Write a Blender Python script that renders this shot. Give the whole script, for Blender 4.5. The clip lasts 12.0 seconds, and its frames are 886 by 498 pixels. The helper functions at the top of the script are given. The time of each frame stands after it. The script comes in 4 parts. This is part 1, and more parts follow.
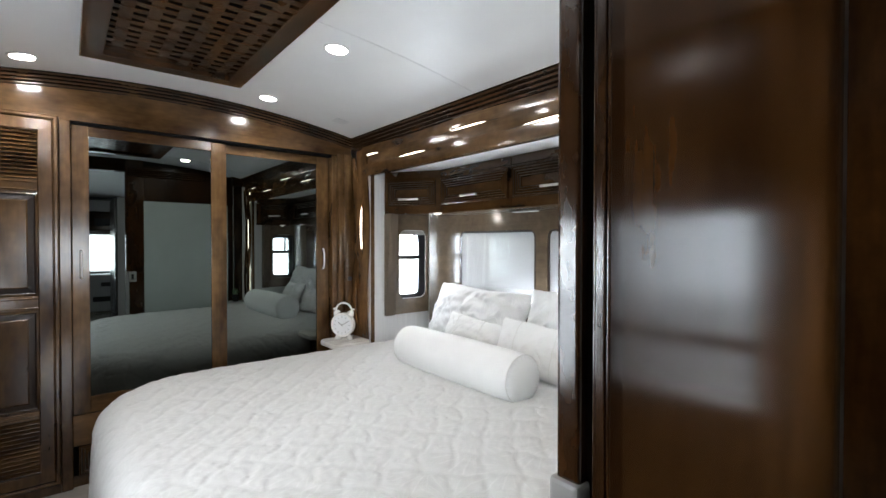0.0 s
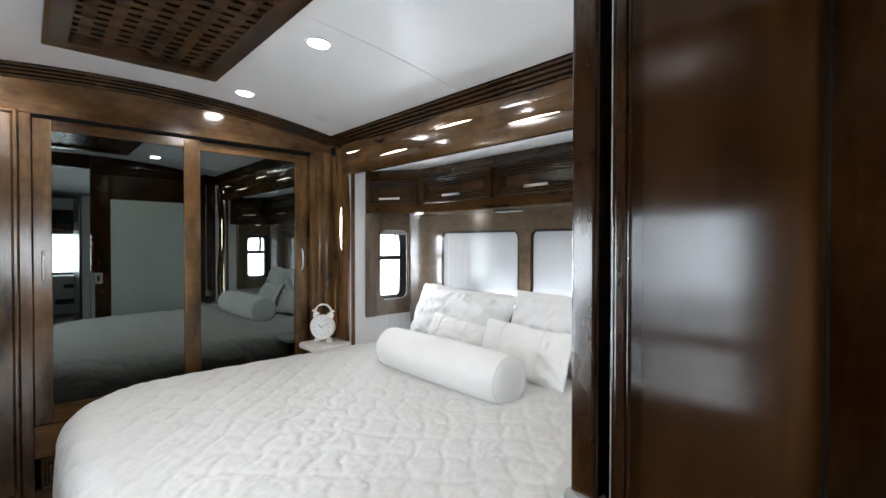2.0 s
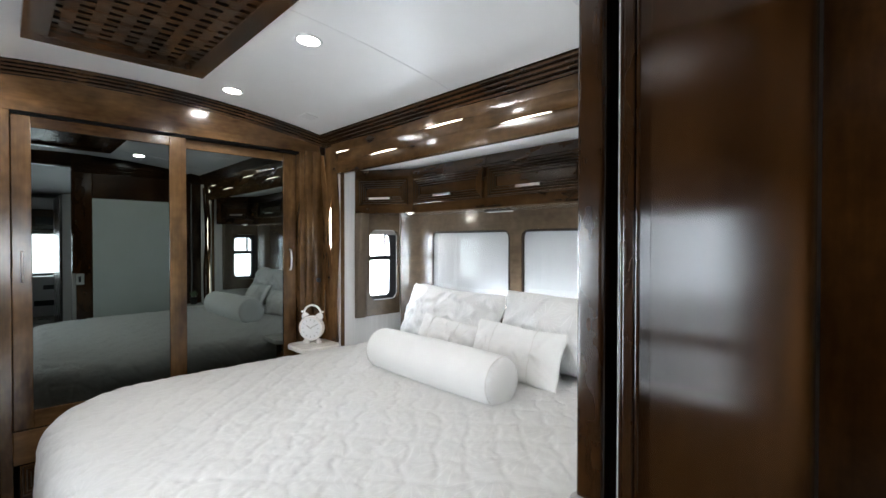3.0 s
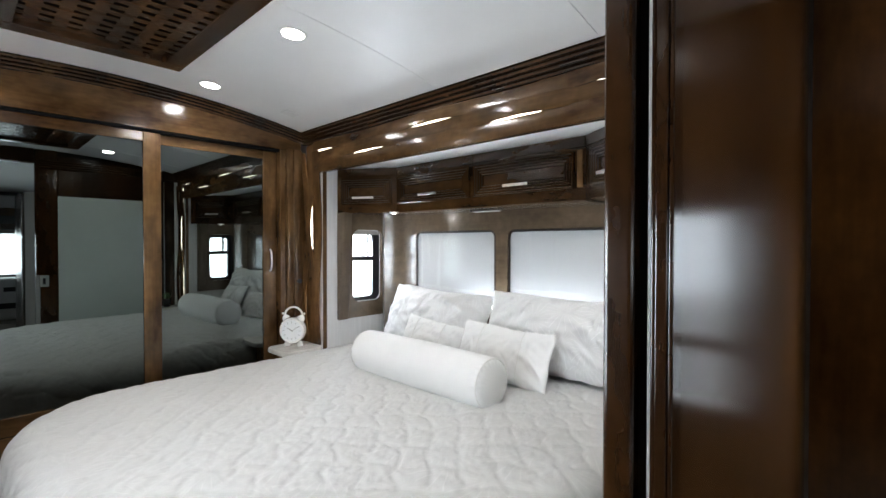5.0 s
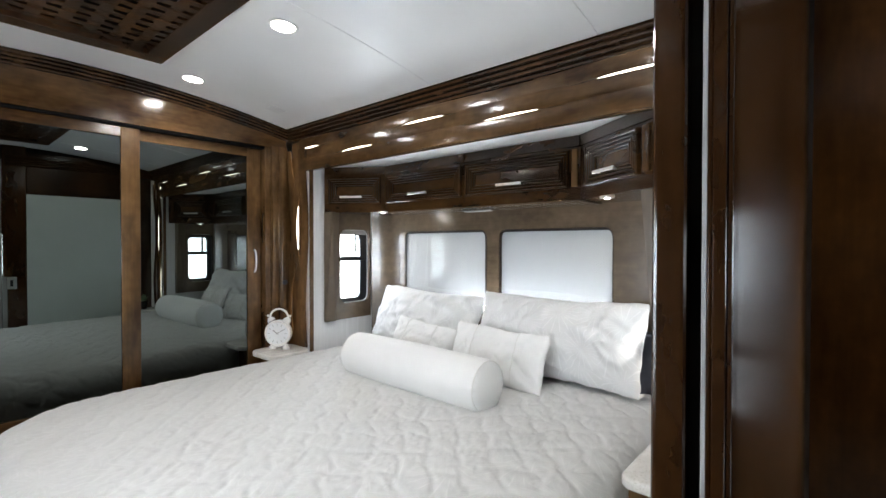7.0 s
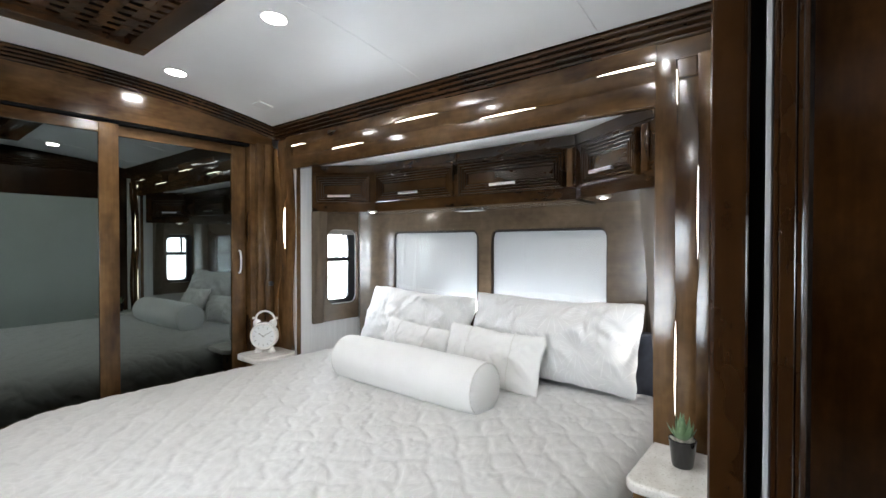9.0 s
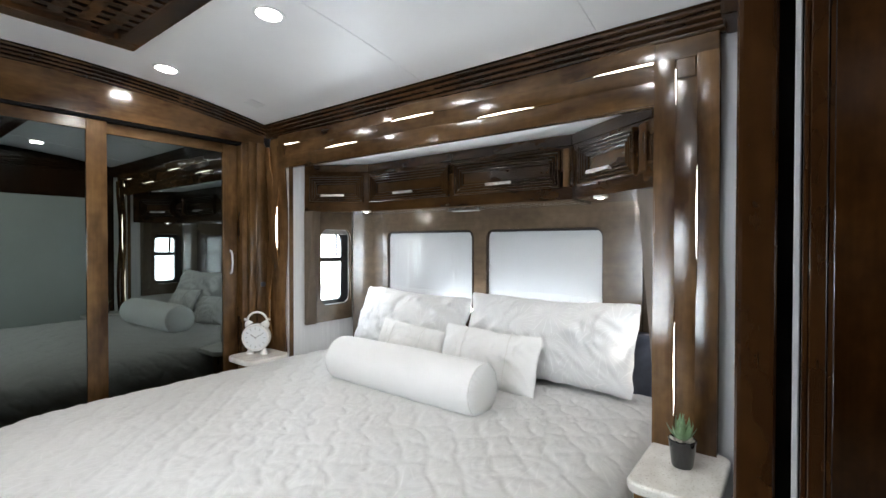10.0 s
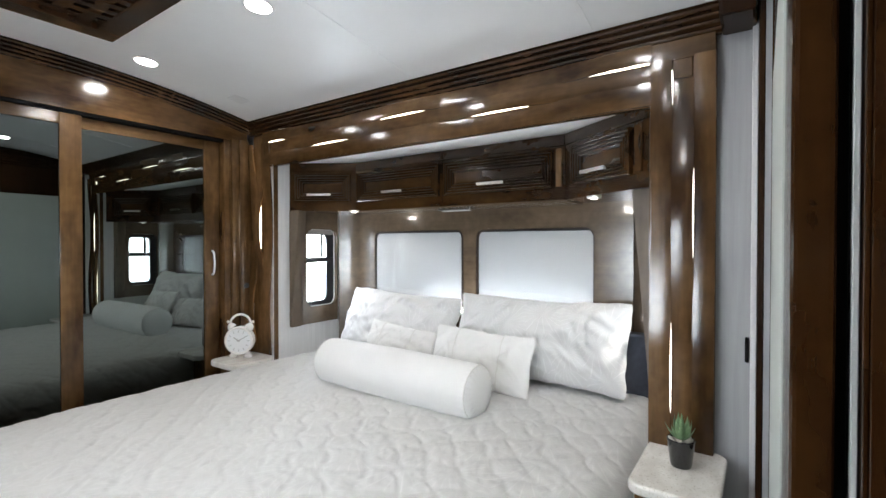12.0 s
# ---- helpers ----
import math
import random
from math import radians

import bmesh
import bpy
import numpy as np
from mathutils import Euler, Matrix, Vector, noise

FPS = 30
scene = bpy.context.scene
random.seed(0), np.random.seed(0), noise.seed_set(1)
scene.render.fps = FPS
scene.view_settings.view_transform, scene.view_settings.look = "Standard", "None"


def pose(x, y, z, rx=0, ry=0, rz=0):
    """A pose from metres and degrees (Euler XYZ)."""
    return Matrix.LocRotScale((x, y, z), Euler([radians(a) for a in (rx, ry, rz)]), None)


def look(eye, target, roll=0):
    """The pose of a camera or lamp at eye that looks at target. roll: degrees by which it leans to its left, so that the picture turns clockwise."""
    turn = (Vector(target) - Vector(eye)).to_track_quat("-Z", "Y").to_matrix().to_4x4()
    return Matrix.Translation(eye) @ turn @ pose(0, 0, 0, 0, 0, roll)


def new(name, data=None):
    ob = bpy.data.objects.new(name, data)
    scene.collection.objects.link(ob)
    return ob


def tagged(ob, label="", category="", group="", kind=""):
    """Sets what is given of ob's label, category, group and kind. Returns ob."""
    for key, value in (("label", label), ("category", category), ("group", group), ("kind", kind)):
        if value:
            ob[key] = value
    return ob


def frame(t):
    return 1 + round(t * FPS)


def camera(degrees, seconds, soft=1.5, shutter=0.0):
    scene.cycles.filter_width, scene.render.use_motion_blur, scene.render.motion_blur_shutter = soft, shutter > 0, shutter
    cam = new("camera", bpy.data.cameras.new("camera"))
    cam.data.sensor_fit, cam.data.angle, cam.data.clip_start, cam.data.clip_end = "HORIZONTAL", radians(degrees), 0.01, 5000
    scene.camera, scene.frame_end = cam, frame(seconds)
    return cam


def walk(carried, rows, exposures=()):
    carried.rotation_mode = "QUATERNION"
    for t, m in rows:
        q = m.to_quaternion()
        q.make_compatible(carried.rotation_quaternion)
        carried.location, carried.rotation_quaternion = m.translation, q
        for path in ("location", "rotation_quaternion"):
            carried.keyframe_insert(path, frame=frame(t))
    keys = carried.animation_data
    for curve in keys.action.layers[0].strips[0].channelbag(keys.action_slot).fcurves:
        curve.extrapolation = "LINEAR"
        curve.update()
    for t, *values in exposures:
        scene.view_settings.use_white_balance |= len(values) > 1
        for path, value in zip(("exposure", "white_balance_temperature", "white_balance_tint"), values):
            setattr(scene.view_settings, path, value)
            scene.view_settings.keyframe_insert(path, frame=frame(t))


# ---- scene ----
cam = camera(87.8, 12.0)
PATH = [
    (0, (0.0127, 0.0032, 1.3671), (1.2809, 1.5493, 1.3404), 0.05),
    (0.5, (0.0119, 0.0211, 1.3676), (1.2982, 1.5526, 1.3407), 0.05),
    (1, (0.011, 0.0359, 1.368), (1.3165, 1.551, 1.341), 0.05),
    (1.5, (0.0099, 0.0489, 1.3683), (1.3351, 1.5466, 1.3413), 0.05),
    (2, (0.0086, 0.0611, 1.3687), (1.3537, 1.5407, 1.3416), 0.05),
    (2.5, (0.007, 0.0733, 1.369), (1.3717, 1.5347, 1.3419), 0.05),
    (3, (0.0052, 0.086, 1.3692), (1.3889, 1.5294, 1.3421), 0.05),
    (3.5, (0.0032, 0.0998, 1.3695), (1.4053, 1.5254, 1.3424), 0.05),
    (5.5, (-0.0064, 0.1666, 1.3702), (1.4606, 1.5257, 1.3433), 0.05),
    (6, (-0.0091, 0.1858, 1.3703), (1.4723, 1.5293, 1.3435), 0.05),
    (6.5, (-0.0118, 0.2057, 1.3704), (1.4835, 1.5337, 1.3437), 0.05),
    (7, (-0.0146, 0.2258, 1.3704), (1.4942, 1.5385, 1.3439), 0.05),
    (9, (-0.0256, 0.3041, 1.3703), (1.5363, 1.553, 1.3445), 0.05),
    (9.5, (-0.0284, 0.3223, 1.3702), (1.547, 1.5541, 1.3447), 0.05),
    (10, (-0.0312, 0.3399, 1.3701), (1.5579, 1.5541, 1.3448), 0.05),
    (10.5, (-0.034, 0.3572, 1.37), (1.5688, 1.5533, 1.3449), 0.05),
    (11, (-0.0371, 0.3744, 1.3698), (1.5795, 1.5521, 1.345), 0.05),
    (11.5, (-0.0404, 0.3923, 1.3696), (1.5896, 1.5514, 1.3451), 0.05),
    (12, (-0.044, 0.4115, 1.3693), (1.5989, 1.5522, 1.3452), 0.05),
]
walk(cam, [(t, look(eye, target, roll)) for t, eye, target, roll in PATH], [(0, 0.58), (12, 0.62)])

# ---- world and large lights ----
world = bpy.data.worlds.new("sky")
scene.world = world
world.use_nodes = True
wn = world.node_tree
wn.nodes.clear()
sky = wn.nodes.new("ShaderNodeTexSky")
sky.sky_type = "NISHITA"
sky.sun_disc = False
sky.sun_elevation = radians(55)
sky.sun_rotation = radians(200)
bg = wn.nodes.new("ShaderNodeBackground")
bg.inputs["Strength"].default_value = 0.15
wout = wn.nodes.new("ShaderNodeOutputWorld")
wn.links.new(sky.outputs["Color"], bg.inputs["Color"])
wn.links.new(bg.outputs["Background"], wout.inputs["Surface"])
sun = new("sun", bpy.data.lights.new("sun", "SUN"))
# the sun stands high on the far side of the roof
sun.data.energy, sun.data.angle, sun.data.color = 3.0, radians(3), (1.0, 0.95, 0.88)
sun.matrix_world = look((0, 0, 20), (4, 11, 0))


def lamp_area(name, m, sx, sy, watts, colour, shape="RECTANGLE", spread=180):
    ob = new(name, bpy.data.lights.new(name, "AREA"))
    d = ob.data
    d.shape, d.size, d.size_y, d.energy, d.color, d.spread = shape, sx, sy, watts, colour, radians(spread)
    ob.matrix_world = m
    return ob


DAY = (0.81, 0.90, 1.0)
WARM = (1.0, 0.975, 0.945)
# daylight at the real openings
lamp_area("daylight_aisle_window", look((-0.57, 1.35, 1.13), (1.0, 1.55, 2.1)), 0.72, 0.66, 10, DAY)
lamp_area("daylight_bath_window", look((1.765, -0.165, 1.145), (0.0, -0.165, 1.145)), 0.49, 0.66, 0.2, DAY)
lamp_area("daylight_windscreen", look((0.62, -5.14, 1.15), (0.6, 0, 1.2)), 2.0, 0.7, 13, DAY)
lamp_area("daylight_end_window", look((2.15, 3.085, 1.20), (1.70, 1.4, 1.12)), 0.24, 0.48, 4.0, DAY)
lamp_area("daylight_end_window", look((2.15, 0.685, 1.20), (1.70, 2.4, 1.25)), 0.24, 0.48, 0.45, DAY)
# last three unseen: two continue the row, one is added to light the veneer
DOWNLIGHTS = [(1.0, 1.99), (1.0, 2.93), (-0.14, 2.99), (1.03, 0.88), (-0.14, 1.99), (-0.14, 0.88), (1.25, -0.35)]


# ---- small builders ----
def ceil_z(x):
    return 2.292 - 0.083 * (x - 0.5) ** 2


ORIGIN = {}


def thing(name, at, label, category, group="", kind=""):
    ob = new(name)
    ob.location = at
    ob.empty_display_size = 0.05
    ORIGIN[ob.name] = Vector(at)
    return tagged(ob, label, category, group, kind)


def part(name, bm, material, parent=None, label="", smooth=False):
    """One mesh object; its points are given in the world and set relative to its thing."""
    o = ORIGIN.get(parent.name, Vector((0, 0, 0))) if parent else Vector((0, 0, 0))
    bmesh.ops.recalc_face_normals(bm, faces=bm.faces)
    for v in bm.verts:
        v.co -= o
    me = bpy.data.meshes.new(name)
    bm.to_mesh(me)
    bm.free()
    if smooth:
        me.polygons.foreach_set("use_smooth", [True] * len(me.polygons))
        me.set_sharp_from_angle(angle=radians(38))
    me.materials.append(material)
    if any(f.material_index for f in me.polygons):
        me.materials.append(GLAZE)
    ob = new(name, me)
    if parent:
        ob.parent = parent
        ORIGIN[ob.name] = o
    if label:
        ob["label"] = label
    return ob


def setting(name, bm, material, label, category, smooth=False):
    return tagged(part(name, bm, material, None, "", smooth), label, category, "", "structure")


def box(x0, x1, y0, y1, z0, z1, bev=0.0, seg=1, bm=None):
    b = bmesh.new()
    m = Matrix.LocRotScale(((x0 + x1) / 2, (y0 + y1) / 2, (z0 + z1) / 2), None, (abs(x1 - x0), abs(y1 - y0), abs(z1 - z0)))
    bmesh.ops.create_cube(b, size=1, matrix=m)
    if bev:
        bmesh.ops.bevel(b, geom=list(b.edges), offset=bev, segments=seg, affect="EDGES", profile=0.6)
    return b if bm is None else join(bm, b)


def join(a, b):
    """Adds b's mesh to a and returns a."""
    me = bpy.data.meshes.new("tmp")
    b.to_mesh(me)
    b.free()
    a.from_mesh(me)
    bpy.data.meshes.remove(me)
    return a


def moved(bm, m):
    bmesh.ops.transform(bm, matrix=m, verts=bm.verts)
    return bm


def basis(o, u, v, n):
    """A pose that lays x, y, z along u, v, n from o."""
    u, v, n = Vector(u).normalized(), Vector(v).normalized(), Vector(n).normalized()
    m = Matrix((u, v, n)).transposed().to_4x4()
    m.translation = Vector(o)
    return m


def profiled(w, h, rings, glazed=()):
    """A mitred panel in its own xy plane, rising in z: rings of (inset, height) from the rim inwards; glazed: grooves of the second material."""
    bm = bmesh.new()
    loops = []
    for i, z in rings:
        loops.append([bm.verts.new(p) for p in ((i, i, z), (w - i, i, z), (w - i, h - i, z), (i, h - i, z))])
    for q, (a, b) in enumerate(zip(loops, loops[1:])):
        for k in range(4):
            bm.faces.new((a[k], a[(k + 1) % 4], b[(k + 1) % 4], b[k])).material_index = 1 if q in glazed else 0
    bm.faces.new(loops[-1])
    bm.faces.new(loops[0][::-1])
    return bm


def ring_frame(w, h, wide, deep, bev=0.003):
    """Four mitred rails round an open rectangle, in xy, rising to deep."""
    bm = bmesh.new()
    rows = [(0, 0), (0, deep - bev), (bev, deep), (wide - bev, deep), (wide, deep - bev), (wide, 0)]
    loops = [[bm.verts.new(p) for p in ((i, i, z), (w - i, i, z), (w - i, h - i, z), (i, h - i, z))] for i, z in rows]
    loops.append(loops[0])
    for a, b in zip(loops, loops[1:]):
        for k in range(4):
            bm.faces.new((a[k], a[(k + 1) % 4], b[(k + 1) % 4], b[k]))
    return bm


def rounded(x0, x1, y0, y1, r, n=7):
    out = []
    for cx, cy, a0 in ((x1 - r, y1 - r, 0), (x0 + r, y1 - r, 90), (x0 + r, y0 + r, 180), (x1 - r, y0 + r, 270)):
        for k in range(n + 1):
            a = radians(a0 + 90 * k / n)
            out.append((cx + r * math.cos(a), cy + r * math.sin(a)))
    return out


def holed(outer, holes, m, thick):
    """A plate in m's xy plane with openings cut through it, thick along -z."""
    bm = bmesh.new()
    edges = []
    for loop in [outer] + holes:
        vs = [bm.verts.new((p[0], p[1], 0)) for p in loop]
        edges += [bm.edges.new((vs[k], vs[(k + 1) % len(vs)])) for k in range(len(vs))]
    got = bmesh.ops.triangle_fill(bm, use_beauty=True, use_dissolve=False, edges=edges, normal=(0, 0, 1))
    faces = [g for g in got["geom"] if isinstance(g, bmesh.types.BMFace)]
    ext = bmesh.ops.extrude_face_region(bm, geom=faces, use_keep_orig=True)
    for g in ext["geom"]:
        if isinstance(g, bmesh.types.BMVert):
            g.co.z -= thick
    return moved(bm, m)


def tube_ring(loop_out, loop_in, m, thick):
    """A flat ring between two loops of equal count, with depth."""
    bm = bmesh.new()
    n = len(loop_out)
    rows = [[bm.verts.new((p[0], p[1], z)) for p in lp] for lp, z in ((loop_out, -thick), (loop_out, 0), (loop_in, 0), (loop_in, -thick))]
    rows.append(rows[0])
    for a, b in zip(rows, rows[1:]):
        for k in range(n):
            bm.faces.new((a[k], a[(k + 1) % n], b[(k + 1) % n], b[k]))
    return moved(bm, m)


def sweep(profile, stations):
    """Profile points (a, b) carried along stations (place, A, B), capped."""
    bm = bmesh.new()
    rows = [[bm.verts.new(Vector(o) + a * Vector(A) + b * Vector(B)) for a, b in profile] for o, A, B in stations]
    n = len(profile)
    for r, s in zip(rows, rows[1:]):
        for k in range(n):
            bm.faces.new((r[k], r[(k + 1) % n], s[(k + 1) % n], s[k]))
    bm.faces.new(rows[0])
    bm.faces.new(rows[-1][::-1])
    return bm


def lathe(points, m, n=28, cap=True):
    """Points (radius, height) turned round m's z axis."""
    bm = bmesh.new()
    rows = [[bm.verts.new((r * math.cos(2 * math.pi * k / n), r * math.sin(2 * math.pi * k / n), z)) for k in range(n)] for r, z in points]
    for a, b in zip(rows, rows[1:]):
        for k in range(n):
            bm.faces.new((a[k], a[(k + 1) % n], b[(k + 1) % n], b[k]))
    if cap:
        bm.faces.new(rows[0][::-1])
        bm.faces.new(rows[-1])
    return moved(bm, m)


def pipe(points, r, n=8):
    bm = bmesh.new()
    rows = []
    pts = [Vector(p) for p in points]
    for k, p in enumerate(pts):
        d = (pts[min(k + 1, len(pts) - 1)] - pts[max(k - 1, 0)]).normalized()
        s = d.orthogonal().normalized() if k == 0 else (side - d * side.dot(d)).normalized()
        side = s
        t = d.cross(s)
        rows.append([bm.verts.new(p + r * (math.cos(2 * math.pi * j / n) * s + math.sin(2 * math.pi * j / n) * t)) for j in range(n)])
    for a, b in zip(rows, rows[1:]):
        for j in range(n):
            bm.faces.new((a[j], a[(j + 1) % n], b[(j + 1) % n], b[j]))
    bm.faces.new(rows[0][::-1])
    bm.faces.new(rows[-1])
    return bm


def ribbon(o, along, wide, out, length, width, thick, wave, n=48, m=6, crown=0.004, low=lambda s: 0.0):
    """A bent board: from o along `along`, `width` across, with a depth wave(s) along `out` and a crowned face."""
    bm = bmesh.new()
    o, along, wide, out = Vector(o), Vector(along), Vector(wide), Vector(out)
    rows = []
    for i in range(n + 1):
        s = length * i / n
        d = wave(s)
        e = low(s)
        front = [o + along * s + wide * (e + (width - e) * j / m) + out * (d + thick + crown * (1 - (2 * j / m - 1) ** 2)) for j in range(m + 1)]
        back = [o + along * s + wide * (e + (width - e) * j / m) + out * d for j in (m, 0)]
        rows.append([bm.verts.new(p) for p in front + back])
    k = m + 3
    for a, b in zip(rows, rows[1:]):
        for j in range(k):
            bm.faces.new((a[j], a[(j + 1) % k], b[(j + 1) % k], b[j]))
    bm.faces.new(rows[0])
    bm.faces.new(rows[-1][::-1])
    return bm


# ---- materials ----
def material(name):
    mt = bpy.data.materials.new(name)
    mt.use_nodes = True
    nt = mt.node_tree
    return mt, nt, nt.nodes["Principled BSDF"]


def node(nt, kind, **values):
    n = nt.nodes.new("ShaderNode" + kind)
    for key, v in values.items():
        n.inputs[key.replace("_", " ")].default_value = v
    return n


def ramp(nt, source, stops):
    r = nt.nodes.new("ShaderNodeValToRGB")
    nt.links.new(source, r.inputs["Fac"])
    e = r.color_ramp.elements
    while len(e) < len(stops):
        e.new(0.5)
    for el, (p, c) in zip(e, stops):
        el.position, el.color = p, (*c, 1)
    return r.outputs["Color"]


def placed(nt, scale):
    g = nt.nodes.new("ShaderNodeNewGeometry")
    m = nt.nodes.new("ShaderNodeMapping")
    m.inputs["Scale"].default_value = scale
    nt.links.new(g.outputs["Position"], m.inputs["Vector"])
    return m.outputs["Vector"]


def noise_at(nt, scale, detail=4.0, size=1.0, rough=0.55):
    n = node(nt, "TexNoise", Scale=size, Detail=detail, Roughness=rough)
    nt.links.new(placed(nt, scale), n.inputs["Vector"])
    return n.outputs["Fac"]


def bump(nt, bs, source, strength, distance):
    b = node(nt, "Bump", Strength=strength, Distance=distance)
    nt.links.new(source, b.inputs["Height"])
    nt.links.new(b.outputs["Normal"], bs.inputs["Normal"])
    return b


def mix(nt, fac, a, b, how="MIX"):
    n = nt.nodes.new("ShaderNodeMix")
    n.data_type, n.blend_type = "RGBA", how
    for key, v in (("Factor", fac), ("A", a), ("B", b)):
        s = [i for i in n.inputs if i.name == key and (i.type == "RGBA" or key == "Factor" and i.type == "VALUE")][0]
        if hasattr(v, "links"):
            nt.links.new(v, s)
        else:
            s.default_value = v
    return [o for o in n.outputs if o.type == "RGBA"][0]


def wood(name, axis, dark, light, rough=0.15, coat=0.0, figure=1.0):
    """Stained and lacquered maple: fine grain along the axis, cloudy stain across."""
    mt, nt, bs = material(name)
    fine, broad = [60.0] * 3, [4.5] * 3
    fine[axis], broad[axis] = 2.2, 1.5
    grain = noise_at(nt, fine, 5.0, 1.0, 0.65)
    cloud = noise_at(nt, broad, 4.0, 1.0, 0.6)
    mott = noise_at(nt, (22, 22, 22), 3.0)
    mid = tuple((a + b) / 2 for a, b in zip(dark, light))
    c1 = ramp(nt, cloud, [(0.36, dark), (0.5, mid), (0.63, light)])
    c2 = ramp(nt, grain, [(0.3, (1 - 0.17 * figure, 1 - 0.19 * figure, 1 - 0.21 * figure)), (0.7, (1.1, 1.09, 1.07))])
    c3 = ramp(nt, mott, [(0.32, (0.86, 0.85, 0.84)), (0.68, (1.08, 1.08, 1.08))])
    col = mix(nt, 1.0, mix(nt, 1.0, c1, c2, "MULTIPLY"), c3, "MULTIPLY")
    nt.links.new(col, bs.inputs["Base Color"])
    rr = node(nt, "MapRange")
    nt.links.new(mott, rr.inputs["Value"])
    rr.inputs["To Min"].default_value, rr.inputs["To Max"].default_value = rough * 0.92, rough * 1.1
    nt.links.new(rr.outputs["Result"], bs.inputs["Roughness"])
    bs.inputs["Coat Weight"].default_value = coat
    bs.inputs["Coat Roughness"].default_value = 0.2
    bump(nt, bs, grain, 0.06 * figure, 0.0004)
    return mt


def plain(name, colour, rough=0.5, metal=0.0, vary=0.08, scale=9.0, relief=0.0, fine=200.0, coat=0.0):
    mt, nt, bs = material(name)
    f = noise_at(nt, (scale,) * 3, 5.0)
    lo = tuple(c * (1 - vary) for c in colour)
    hi = tuple(min(1, c * (1 + vary)) for c in colour)
    nt.links.new(ramp(nt, f, [(0.3, lo), (0.7, hi)]), bs.inputs["Base Color"])
    bs.inputs["Roughness"].default_value, bs.inputs["Metallic"].default_value = rough, metal
    bs.inputs["Coat Weight"].default_value = coat
    if relief:
        bump(nt, bs, noise_at(nt, (fine,) * 3, 3.0), 0.4, relief)
    return mt


def glow(name, colour, strength):
    mt, nt, bs = material(name)
    bs.inputs["Base Color"].default_value = (0.8, 0.8, 0.8, 1)
    bs.inputs["Emission Color"].default_value = (*colour, 1)
    bs.inputs["Emission Strength"].default_value = strength
    return mt


DARK, LIGHT = (0.034, 0.0150, 0.0048), (0.158, 0.0870, 0.0360)
WOOD_Z = wood("walnut_lacquer_upright", 2, DARK, LIGHT)
WOOD_Y = wood("walnut_lacquer_along", 1, DARK, LIGHT)
WOOD_X = wood("walnut_lacquer_across", 0, DARK, LIGHT)
ESPRESSO = wood("espresso_lacquer", 2, (0.014, 0.0058, 0.0022), (0.042, 0.0180, 0.0062), 0.24, 0.0, 0.6)
ESPRESSO.node_tree.nodes["Principled BSDF"].inputs["Specular IOR Level"].default_value = 0.22
CROWN_WOOD = wood("dark_walnut_moulding", 1, (0.022, 0.0100, 0.0042), (0.066, 0.032, 0.013), 0.17, 0.0, 0.6)
LATTICE = wood("walnut_lattice", 1, (0.026, 0.0115, 0.0045), (0.078, 0.036, 0.0132), 0.18, 0.0)
OVERHEAD = wood("dark_walnut_cupboard", 1, (0.020, 0.0090, 0.0032), (0.076, 0.0375, 0.0128), 0.15, 0.1)
GLAZE = wood("dark_glaze", 1, (0.010, 0.005, 0.003), (0.022, 0.011, 0.006), 0.3, 0.3)
GREY_WOOD = wood("taupe_lacquer", 1, (0.085, 0.062, 0.042), (0.135, 0.101, 0.070), 0.17, 0.7, 0.35)
TAUPE_SATIN = wood("taupe_satin", 2, (0.085, 0.062, 0.042), (0.135, 0.101, 0.070), 0.45, 0.0, 0.35)
STILE_WOOD = wood("dark_cherry_moulding", 2, (0.020, 0.0078, 0.0024), (0.064, 0.0270, 0.0085), 0.14, 0.0, 0.7)
PANEL_WOOD = wood("dark_cherry_panel", 2, (0.042, 0.0165, 0.0044), (0.116, 0.0490, 0.0130), 0.19, 0.0, 0.5)
for link in list(PANEL_WOOD.node_tree.links):
    if link.to_socket.name == "Normal" and link.to_node.type == "BSDF_PRINCIPLED":
        PANEL_WOOD.node_tree.links.remove(link)
WHITE = plain("white_ceiling_vinyl", (0.87, 0.87, 0.87), 0.38, 0, 0.02, 3, 0.0003, 300)


def wallpaper(name, colour):
    """Vinyl wallcovering with soft upright streaks and a woven grain."""
    mt, nt, bs = material(name)
    streak = noise_at(nt, (70, 70, 3.0), 4.0)
    blot = noise_at(nt, (5, 5, 3), 3.0)
    a = ramp(nt, streak, [(0.3, tuple(c * 0.9 for c in colour)), (0.7, tuple(min(1, c * 1.05) for c in colour))])
    nt.links.new(mix(nt, 1.0, a, ramp(nt, blot, [(0.3, (0.94, 0.94, 0.95)), (0.7, (1, 1, 1))]), "MULTIPLY"), bs.inputs["Base Color"])
    bs.inputs["Roughness"].default_value = 0.5
    bump(nt, bs, noise_at(nt, (420, 420, 60), 3.0), 0.35, 0.0004)
    return mt


